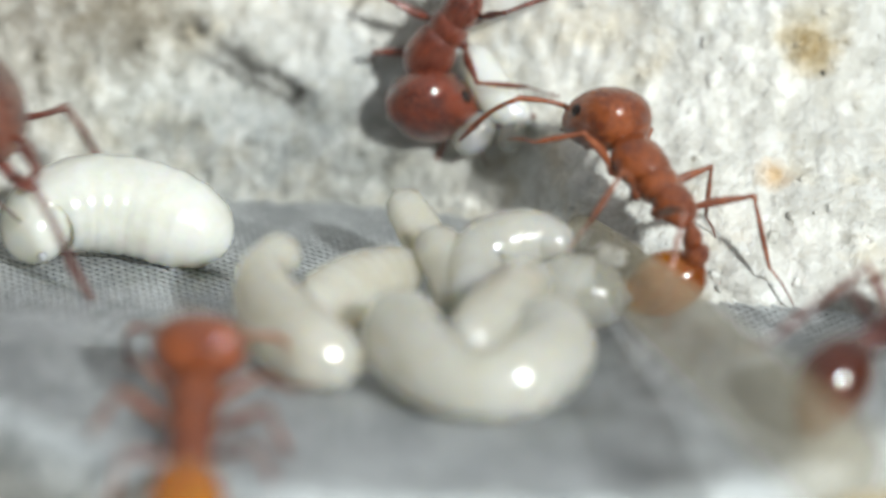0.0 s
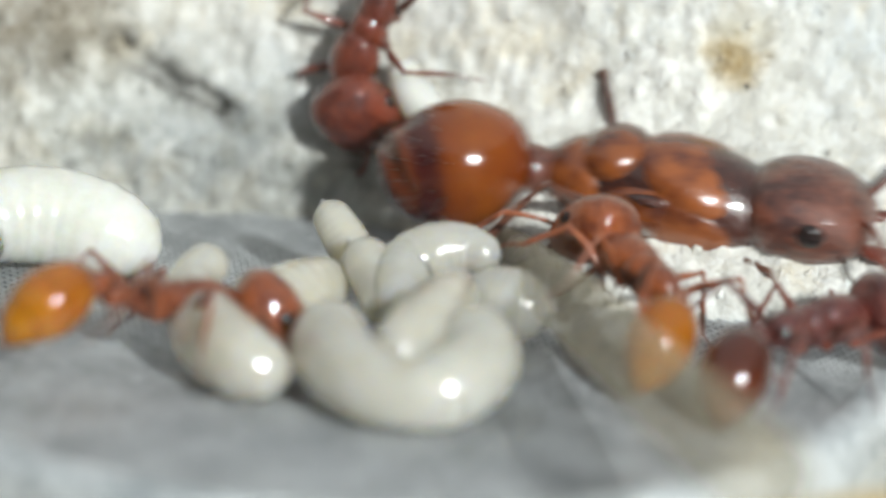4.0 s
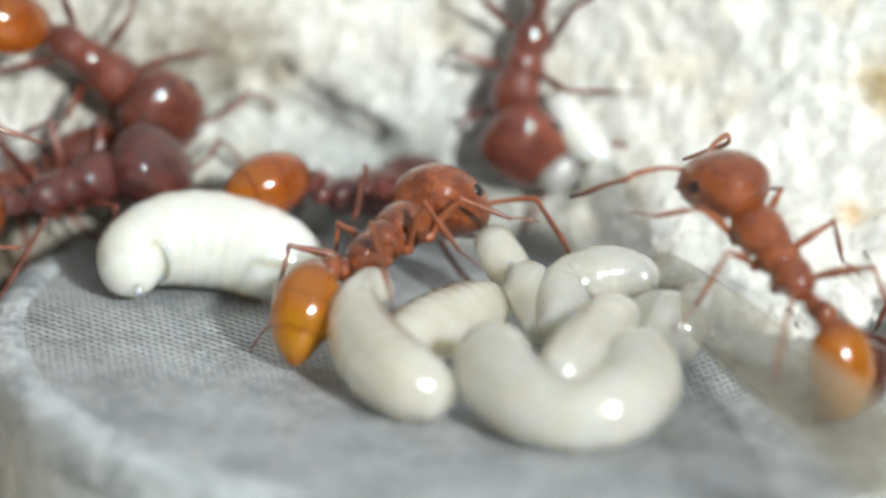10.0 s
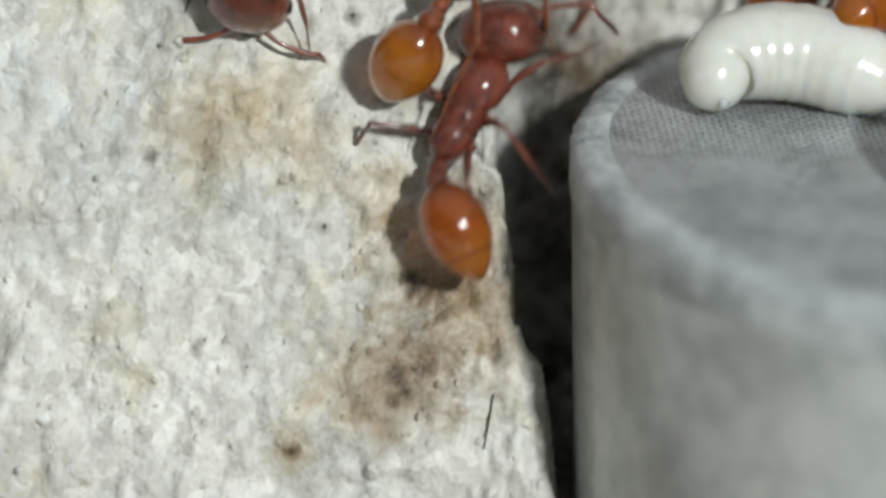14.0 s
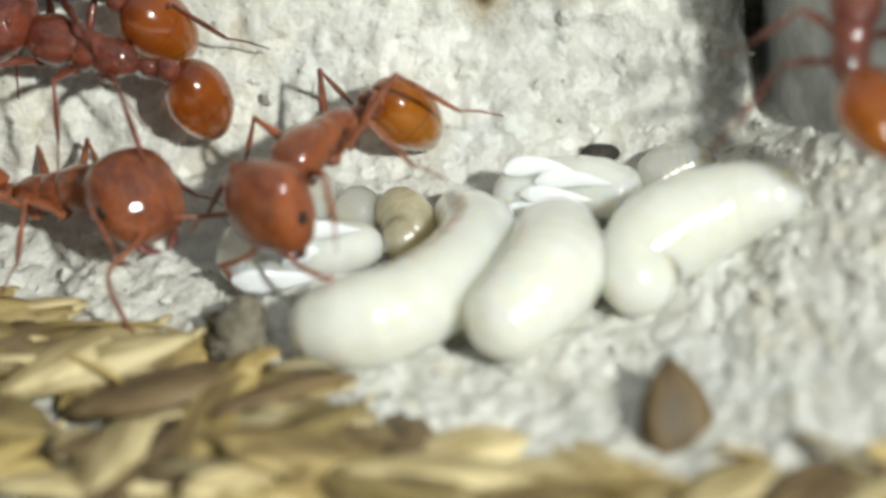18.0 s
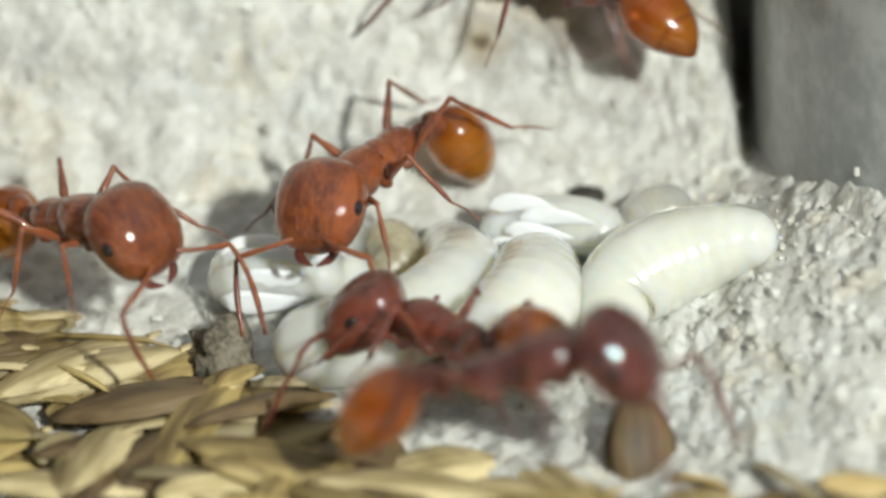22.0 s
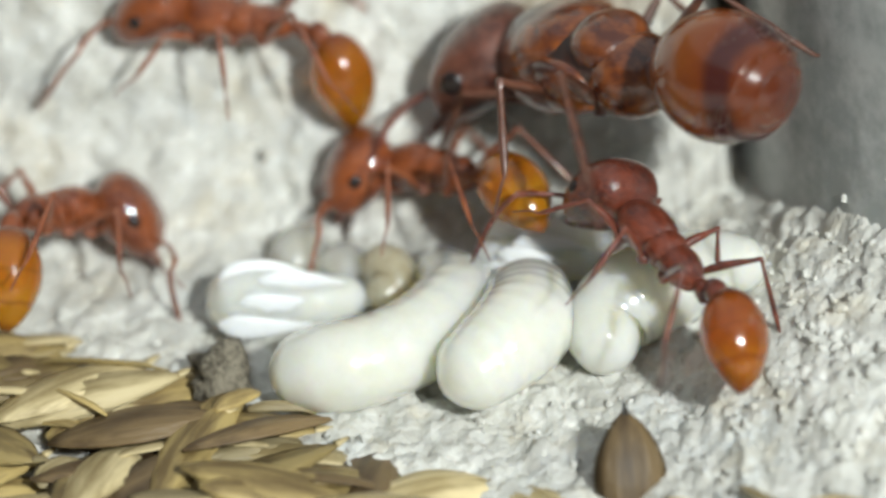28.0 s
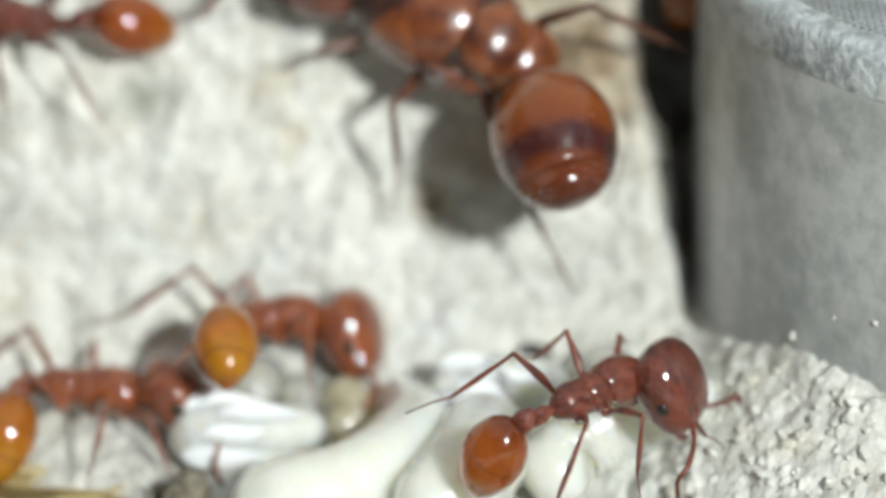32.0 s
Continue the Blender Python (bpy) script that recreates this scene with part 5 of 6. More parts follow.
            (20, -31.89, -1.91, 0.23, 12.9, 10.1, -107.3, 5.9, 0.2, -3.1, -32.3), (21, -31.61, -1.57, 0.25, 11.1, 13.3, -120.1, -2.8, -2.7, 4.6, -30),
            (22, -30.83, -0.76, 0.42, 4.7, 17.9, -132.7, 20, -17.9, 0.5, -41.2), (22.5, -29.59, 1.66, 0.99, 5.8, 21, -179.4, 25, -18, -5.9, -38.4),
            (23, -27.11, 0.83, 0.82, 12.3, 26, 145.2, 29.9, -18.1, -12.3, -35.6), (23.5, -28.05, 1.42, 0.47, 13.5, 10.2, -167.8, 20.3, -3.1, -53.6, -24.7),
            (24, -27.55, 1.93, 0.28, 4.6, -6.4, -129.6, 10.7, 11.9, -95, -13.8), (25, -27.25, -0.41, 0.91, 23.4, 10.9, -113.2, -4, -21.7, -28.9, -54.5),
            (25.5, -27.16, -0.37, 0.83, 20, 15.9, -126.4, 5, -18.8, -27.5, -45.1), (27.5, -26.62, -1.7, 2.1, 4.3, 3.1, -157.9, 40.8, -7.3, -21.8, -7.8),
            (28, -28.98, 1.34, -0.01, -2.3, 11, 138.2, 49.8, -4.4, -20.4, 1.6), (28.4, -29.31, 1.13, 0.28, -0.2, 6.5, -170.4, 36.1, 7, -12.9, 12.2),
            (28.6, -30.1, 1.11, 0.52, 4.6, 11, -137.5, 29.3, 12.8, -9.2, 17.5), (28.73, -30.5, 0.67, 0.41, -0.4, 7.8, -179.3, 24.8, 16.5, -6.8, 20.9),
            (28.87, -30.89, 0.23, 0.3, -3.3, 2.6, 141, 20, 20.5, -4.2, 24.7), (29, -31.28, -0.22, 0.19, -3.3, -2.9, 100, 15.6, 24.3, -1.8, 28.1),
            (29.3, -32.1, 0.07, 0.33, -1.8, -0.1, 85.1, 3.8, 24, 7.9, 24.1), (29.6, -33.07, 0.16, 0.29, -0.6, 4, 70.1, -8.1, 23.6, 17.7, 20),
            (30, -32.88, 0.33, 0.41, -5.3, 8, 55.6, -23.9, 23.2, 30.6, 14.6), (30.5, -32.68, 0.91, 0.16, -3.1, 8.7, 45.6, -37.7, 16.3, 53.3, 7.9),
            (31, -33.48, 1.38, -0.26, 0.2, 11.7, 33.4, -51.6, 9.3, 76.1, 1.1), (32, -33.38, 1.22, -0.53, -0.7, 10.7, 25.1, -41.3, 8.5, 73.2, 2.1),
        ),
        "neighbour": (
            (0, -35.17, 0.08, 0.36, -12.2, 21.3, 138.6, -18, -2.9, -23.2, 0.5), (15, -35.17, 0.08, 0.36, -12.2, 21.3, 138.6, -18, -2.9, -23.2, 0.5),
            (15.5, -35.46, -0.53, -0.13, -14.7, 27.4, 153.7, -15, -2.4, -16.4, -6.4), (17.5, -36.92, 2.61, 2.03, -18.8, -8.3, 150.6, -3, -0.5, 10.9, -33.9),
            (18, -39.85, 3.01, 1.97, -22.4, -7.7, 157.7, -0, 0, 17.7, -40.8), (18.5, -39.52, 3.33, 1.79, -12.7, -9.1, 157.1, 3.8, -7.2, -14.5, -17.9),
            (19, -39.95, 3.19, 0.8, -3.6, -1.8, 162.2, 7.6, -14.5, -46.6, 5), (19.5, -43.54, 3.1, 0.29, -3.5, -0.6, 162.6, 7.6, -14.5, -46.6, 5),
            (20.5, -47.46, 4.21, 1.83, -5.2, 8.1, 170.9, 7.6, -14.5, -46.6, 5), (32, -47.46, 4.21, 1.83, -5.2, 8.1, 170.9, 7.6, -14.5, -46.6, 5),
        ),
        "watcher": (
            (0, -39.32, 1.65, -1.43, -0.4, -7.9, -36.1, -25.4, -1.2, 21.2, 31.1), (17.5, -39.32, 1.65, -1.43, -0.4, -7.9, -36.1, -25.4, -1.2, 21.2, 31.1),
            (18, -40.39, 0.84, -2.15, 1.1, -12.2, -31, -25.4, -1.2, 21.2, 31.1), (19, -44.95, 0.5, -2.84, -0.9, 7.9, -37.8, -21.2, -3.7, 19.4, 13.5),
            (19.5, -41.14, 1.65, -1.83, -2.3, 11.1, -39.5, -12.8, -2.5, 18.8, 19.1), (20, -40.73, 0.78, -2.45, 0.1, -5.8, -30.5, -4.5, -1.4, 18.2, 24.8),
            (21, -39.25, -1.79, -0.89, 3.7, -5.8, -40.3, -6.6, -8.9, -5.6, -20), (22, -39.9, -2.81, -0.88, 9.3, -12, -48.3, 3.3, 5.6, -13.3, -15),
            (22.5, -41.12, -2.65, -1.2, 6.4, -12, -44.5, 1.2, 4.1, -11.9, -10.9), (23, -40.29, -2.58, -1.27, 0.6, -6.8, -51.2, -0.8, 2.5, -10.5, -6.9),
            (24, -40.94, 1.96, -2.15, -3.6, -1.1, 18.5, -65, 9.6, 84.8, -17.1), (25, -40.76, -0.67, -1.04, -14, 16.4, 54.1, -13.4, 40, 43.5, -41.5),
            (27.5, -41.35, 0.46, -1.18, -3.8, 15.4, 49.6, -45, -0.4, 42.8, -47), (28, -41.22, 0.49, -1.26, -1.4, 16.9, 48.3, -51.3, -8.5, 42.7, -48.1),
            (29, -40.72, 0.93, -1.71, -0.6, 8.7, 35.2, -33, -24.3, 7.2, 18), (30, -39.46, 1.9, -1.46, 9.1, -9.1, -25.4, -15.6, -1.5, 17.2, 34.3),
            (30.5, -40.04, 2.52, -1.22, 7.1, -5, -21.1, -22.1, -2.4, 12.7, 19.9), (31, -40.46, 2.34, -1.41, 5.6, -2, -9.3, -28.6, -3.3, 8.2, 5.4),
            (32, -39.06, -0.01, -2.45, -0.1, 9.7, 4.5, -15.6, -18.1, 68.3, -29.3),
        ),
        "rover": (
            (0, -8.34, -13.31, 2.76, -6.3, -14.9, 136.6, 20.8, -20.8, 18.6, 52.3), (15.5, -8.34, -13.31, 2.76, -6.3, -14.9, 136.6, 20.8, -20.8, 18.6, 52.3),
            (16.6, -13.99, -9.33, 3.32, -16.8, -41.3, 107.6, 20.8, -20.8, 18.6, 52.3), (17.5, -17.68, -3.54, 3.89, -31.2, -44, 79.5, 20.8, -20.8, 18.6, 52.3),
            (18, -18.25, -3.2, 4.84, 11.5, -42.7, 77.5, 20.8, -20.8, 18.6, 52.3), (18.17, -18.42, -4.68, 3.36, -20.9, -28.6, 138.5, 19.5, -17.7, 16.2, 44.2),
            (18.33, -18.61, -6.2, 1.88, -24.9, 2.2, 179.6, 18.3, -14.7, 13.9, 36.6), (18.5, -18.78, -7.68, 0.4, -4.7, 29.4, -135.9, 17, -11.6, 11.6, 28.6),
            (19, -17.37, -8.74, 0.02, 15.3, 29.3, -105.6, 13.1, -2.4, 4.6, 4.9), (19.25, -18.95, -7.98, -0.98, 5.1, 24.3, -165.8, 7.8, -3.1, 3.9, -1.3),
            (19.5, -20.54, -7.22, -1.97, 9.1, 18.6, 139.5, 2.6, -3.8, 3.2, -7.5), (20, -26.07, -9.32, -2.18, 28.8, 6.2, 155.9, -7.9, -5.2, 1.8, -19.9),
            (20.25, -27.22, -8.21, -2.45, 24.6, 7.6, 133.6, -9.6, -5.3, -1.2, -17.7), (20.5, -28.36, -7.11, -2.73, 18.3, 8.8, 111.2, -11.2, -5.3, -4.2, -15.4),
            (21, -29.22, -9.18, -1.73, 15.1, 1.3, 132.6, -14.4, -5.4, -10.3, -10.8), (21.5, -28.57, -7.84, -1.51, 9.9, -3.7, 117.6, 11.7, -7.1, -9.3, 5),
            (22, -29.28, -8.09, -2.19, 4.1, 4.4, 136, 37.8, -8.8, -8.3, 20.9), (22.5, -33.79, -8.15, -2.36, 1.7, 3.9, 134.1, 21.2, 7.5, -8.7, 26.8),
            (23, -30.73, -9.42, -2.09, 0.7, -1.2, 104.5, 4.5, 23.8, -9.1, 32.7), (23.17, -30.04, -9.75, -1.89, 4.4, -2.4, 59.8, 0.9, 17.8, -8.1, 23.3),
            (23.33, -29.36, -10.07, -1.7, 6.8, -2.4, 15.1, -2.4, 12.2, -7.2, 14.5), (23.5, -28.67, -10.41, -1.49, 7.7, -2.8, -29.6, -6, 6.2, -6.1, 5.1),
            (24, -25.62, -11.13, -1.52, 14.7, -10.3, -40.5, -16.6, -11.3, -3.1, -22.5), (24.5, -22.78, -14.55, -0.59, 7, 4, 15, -8.3, -5.7, 4.1, -10.4),
            (25, -17.97, -13.31, -2.12, 13.3, -13.2, -28, 0, 0, 11.3, 1.7), (25.5, -15.85, -13.95, -1.91, 13, -11.1, -24, 0, 0, 11.3, 1.7),
            (27.5, -6.24, -12.32, 0.22, 11.8, -16.8, -30.9, 0, 0, 11.3, 1.7), (32, -6.24, -12.32, 0.22, 11.8, -16.8, -30.9, 0, 0, 11.3, 1.7),
        ),
        "foreleft": (
            (0, -49.88, -6.34, -3.94, 0.4, -9, -13.2, -9.3, -4.1, -12.7, -14.2), (19.5, -49.88, -6.34, -3.94, 0.4, -9, -13.2, -9.3, -4.1, -12.7, -14.2),
            (20.5, -39.71, -5.93, -2.83, 0.4, -9.1, -13.1, -9.3, -4.1, -12.7, -14.2), (21, -35.38, -8.43, -2.83, -0.4, -5.2, -20.6, -9.3, -4.1, -12.7, -14.2),
            (21.5, -32.44, -9.64, -2.75, 5.3, -0.8, -0.5, -13.3, 0.5, -7.4, -10), (22, -27.09, -13.81, -0.66, 0.8, -14.8, -1.3, -17.3, 5.1, -2.1, -5.7),
            (22.5, -24.28, -10.78, -1.97, 8.1, -13.1, -9.5, -1.5, 6.5, 0.4, -14), (23, -22.93, -14.36, -0.88, -4.5, -10.6, -28.7, 14.4, 7.9, 3, -22.2),
            (23.5, -18.99, -11.58, -1.02, -1.1, -18.8, -16, -7.4, -9.8, 5.5, -10.5), (24, -17.17, -11.89, -0.62, -11.8, 1.5, 44.9, -29.2, -27.6, 8, 1.3),
            (25.5, -7.61, -12.05, -0.59, -7.8, 6.5, 57.6, -29.2, -27.6, 8, 1.3), (32, -7.61, -12.05, -0.59, -7.8, 6.5, 57.6, -29.2, -27.6, 8, 1.3),
        ),
        "forefront": (
            (0, -50.16, -5.27, -4.42, -10.6, 9.9, 17.4, -22.7, -9.2, 56.7, 7.6), (22, -50.16, -5.27, -4.42, -10.6, 9.9, 17.4, -22.7, -9.2, 56.7, 7.6),
            (22.5, -44.66, -6.48, -4.14, -10.9, 9.2, 20, -22.7, -9.2, 56.7, 7.6), (23, -40.16, -7.43, -3.9, -10.9, 9.2, 20.1, -22.7, -9.2, 56.7, 7.6),
            (23.5, -35.14, -8.56, -4.04, -6.5, 1.7, -13.2, -15.7, -13, 26.1, -0.8), (24, -32.89, -11.61, -3.58, -13.2, 6.4, -20.8, -8.8, -16.7, -4.4, -9.3),
            (24.5, -30.25, -11, -4.53, 0.7, -4, -48.2, -4.4, -8.3, -2.8, -3), (25, -28, -13.3, -4.27, 0.2, 1.8, -34.6, 0, 0, -1.2, 3.2),
            (25.5, -27.37, -16.3, -4.87, 0.3, 0.4, -28.6, 0, 0, -1.2, 3.2), (27.5, -25.02, -21.4, -5.76, 0.3, -0.2, -25.8, 0, 0, -1.2, 3.2),
            (32, -25.02, -21.4, -5.76, 0.3, -0.2, -25.8, 0, 0, -1.2, 3.2),
        ),
        "topleft": (
            (0, -23.92, 12.47, 24.5, -29.9, 21.9, 158.4, 22.3, -16.8, -7.7, 15.5), (19, -23.92, 12.47, 24.5, -29.9, 21.9, 158.4, 22.3, -16.8, -7.7, 15.5),
            (21.5, -23.49, 5.05, 6.98, -10.9, -12.3, 141.4, 22.3, -16.8, -7.7, 15.5), (22.5, -29.7, 3.9, 3.71, -13.9, -4.8, 147.3, 22.3, -16.8, -7.7, 15.5),
            (23, -33.19, 3.86, 3.26, -17.3, 2, 151.4, 22.3, -16.8, -7.7, 15.5), (23.5, -38.73, 3.84, 2.32, -19.5, 14.3, 159.1, 20.2, -16.6, -18.9, 11.9),
            (24, -41.2, 3.05, 0.32, -21.3, 33.3, 171.4, 18.2, -16.5, -30.1, 8.3), (24.5, -45.13, 3.23, 0.23, -21.1, 31.6, 169.8, 18.2, -16.5, -30.1, 8.3),
            (27.5, -53.97, 3.32, -0.5, -19.1, 25.7, 166.6, 18.2, -16.5, -30.1, 8.3), (32, -53.97, 3.32, -0.5, -19.1, 25.7, 166.6, 18.2, -16.5, -30.1, 8.3),
        ),
        "descender": (
            (0, -21.11, 11.35, 25.39, -48.7, 37.9, 160.3, 0.7, 23.8, 38.8, 50), (19, -21.11, 11.35, 25.39, -48.7, 37.9, 160.3, 0.7, 23.8, 38.8, 50),
            (22, -18.48, 2.7, 11.9, -91.6, 13.8, 111.8, 0.7, 23.8, 38.8, 50), (23, -20.44, 2.08, 3.74, -39, 28.7, 155.7, 0.7, 23.8, 38.8, 50),
            (23.5, -21.18, 1.4, 3.18, -50.2, 47.3, 149.7, -22, 23.6, 2.1, 18), (24, -22.02, 1.8, 4.32, -111.9, 63.5, 126, -44.6, 23.3, -34.7, -13.9),
            (25, -21.34, 3.12, 3.01, -28, 68.6, -172.3, -65, -54.5, -46.9, 13.7), (25.5, -21.5, 3.38, 2.93, -23.8, 64.7, -167.9, -56.6, -44, -40.7, 11.1),
            (26.5, -21.4, -2.45, 1.67, -9.8, 22.3, 164.6, -39.7, -23.2, -28.3, 5.7), (27.5, -21.28, -8.28, 0.41, 15.7, -11.2, 127.7, -22.9, -2.3, -15.8, 0.4),
            (28, -23.24, -5.88, 0.74, 14, -19.6, 127.8, -14.5, 8.1, -9.6, -2.3), (28.4, -23.87, -5.45, -0.21, 20.3, -2.5, 116.6, -8.1, -0.9, 5.7, -5.6),
            (29, -25.98, -5.95, -0.49, 21, 3.9, 125.3, 1.6, -14.3, 28.8, -10.6), (29.6, -27.22, -5.73, -0.52, 11, -0.5, 129.6, -5, -41.7, 15, -14.3),
            (29.9, -26.04, -5.82, -0.45, 6.4, -5.6, 107.2, -8.2, -55.3, 8.1, -16.1), (30, -25.73, -5.54, -0.49, 4.7, -4.8, 99.8, -9.3, -59.9, 5.7, -16.7),
            (30.2, -25.34, -5.16, -0.59, 3.6, -3.4, 83.9, -7.1, -58.7, 8.4, -18.8), (30.5, -24.98, -5.32, -0.54, 2.7, -5.2, 64.4, -3.6, -56.8, 12.4, -21.9),
            (31, -24.98, -5.31, -0.54, 0.2, -4.1, 55.9, 2, -53.8, 19, -27), (31.2, -25.01, -5.34, -0.37, 4, -2.1, 58.7, -11.1, -43.9, 12.3, -31.1),
            (31.6, -24.38, -5.56, 0.28, 11.8, -2.6, 52.4, -37.2, -24.1, -1.2, -39.3), (32, -23.61, -6.51, 0.9, 19.8, -4, 37.8, -63.4, -4.4, -14.6, -47.5),
        ),
        "wallwalker": (
            (0, -27.56, 13.34, 25.72, -11.7, 49.3, -171.9, -2, -20, -10.6, -47.1), (19, -27.56, 13.34, 25.72, -11.7, 49.3, -171.9, -2, -20, -10.6, -47.1),
            (25.5, -23.51, 5.8, 8.39, -10.6, 6.2, 166.6, -2, -20, -10.6, -47.1), (27.5, -31.52, 4.27, 3.82, -10.5, -5.5, 160.5, -2, -20, -10.6, -47.1),
            (27.8, -35.4, 4.43, 3.84, -10.2, 5.1, 168, -2, -20, -10.6, -47.1), (28, -35.19, 4.45, 3.89, -10.3, 2.6, 166.6, -2, -20, -10.6, -47.1),
            (28.4, -35.83, 4.26, 3.82, -11.7, -4.8, -179.8, 12.1, -12.2, -22.1, -27.8), (29, -36.48, 4.08, 3.94, -14.2, -16, -159.3, 33.3, -0.6, -39.5, 1.2),
            (29.6, -36.33, 4.24, 3.68, -4.9, -5.2, 179, 25.5, -12.2, -13.8, -25.5), (29.9, -36.62, 4.12, 3.08, -1.4, 5.7, 171.1, 21.6, -18, -0.9, -38.9),
            (30, -36.93, 4.13, 2.95, -0.9, 10.7, 169.2, 20.3, -19.9, 3.4, -43.4), (30.2, -37.84, 4.23, 2.96, -2.3, 8.7, 169.3, 17.2, -16.5, -4.3, -33.7),
            (30.5, -38.89, 4.07, 2.38, -5.5, 10.6, 172.8, 12.6, -11.4, -15.8, -19.1), (30.8, -40.26, 4.28, 2.51, -6.8, 2.5, 171.6, 8.1, -6.3, -27.3, -4.5),
            (31, -41.69, 4.18, 2.13, -6.7, -4.3, 170.2, 5, -2.8, -35, 5.3), (31.2, -43.05, 3.92, 1.56, -6.3, -4.2, 170.5, 5, -2.8, -35, 5.3),
            (32, -48.36, 3.38, 0.31, -2.8, -11.1, 165.3, 5, -2.8, -35, 5.3),
        ),
        "follower": (
            (0, -31.99, 12.99, 25.88, -23.6, 34.9, -179, 0, 0, 9.6, -38.2), (19, -31.99, 12.99, 25.88, -23.6, 34.9, -179, 0, 0, 9.6, -38.2),
            (27.5, -23.74, 6.4, 11.06, -17.5, -12.7, 159, 0, 0, 9.6, -38.2), (29.3, -31.2, 4.93, 6.74, -17.6, -8, 163, 0, 0, 9.6, -38.2),
            (30, -33.34, 4.91, 6.53, -18.7, 3, 168.1, 0, 0, 9.6, -38.2), (30.2, -34.06, 5.17, 6.98, -21.5, 0.3, 164.7, 0.5, -0.8, 8.8, -38.3),
            (30.5, -35.46, 5.52, 7.51, -25, -7.5, 158.4, 1.3, -2, 7.7, -38.5), (31, -37.7, 6.43, 9.14, -26.9, -25.3, 145.9, 2.6, -4.1, 5.8, -38.9),
            (31.2, -38.84, 6.41, 8.69, -29.6, -23.5, 151.5, 2.1, -3.3, 6.8, -30.2), (32, -41.65, 6.81, 8.22, -39, -6.2, 175.7, -0, 0, 10.8, 4.3),
        ),
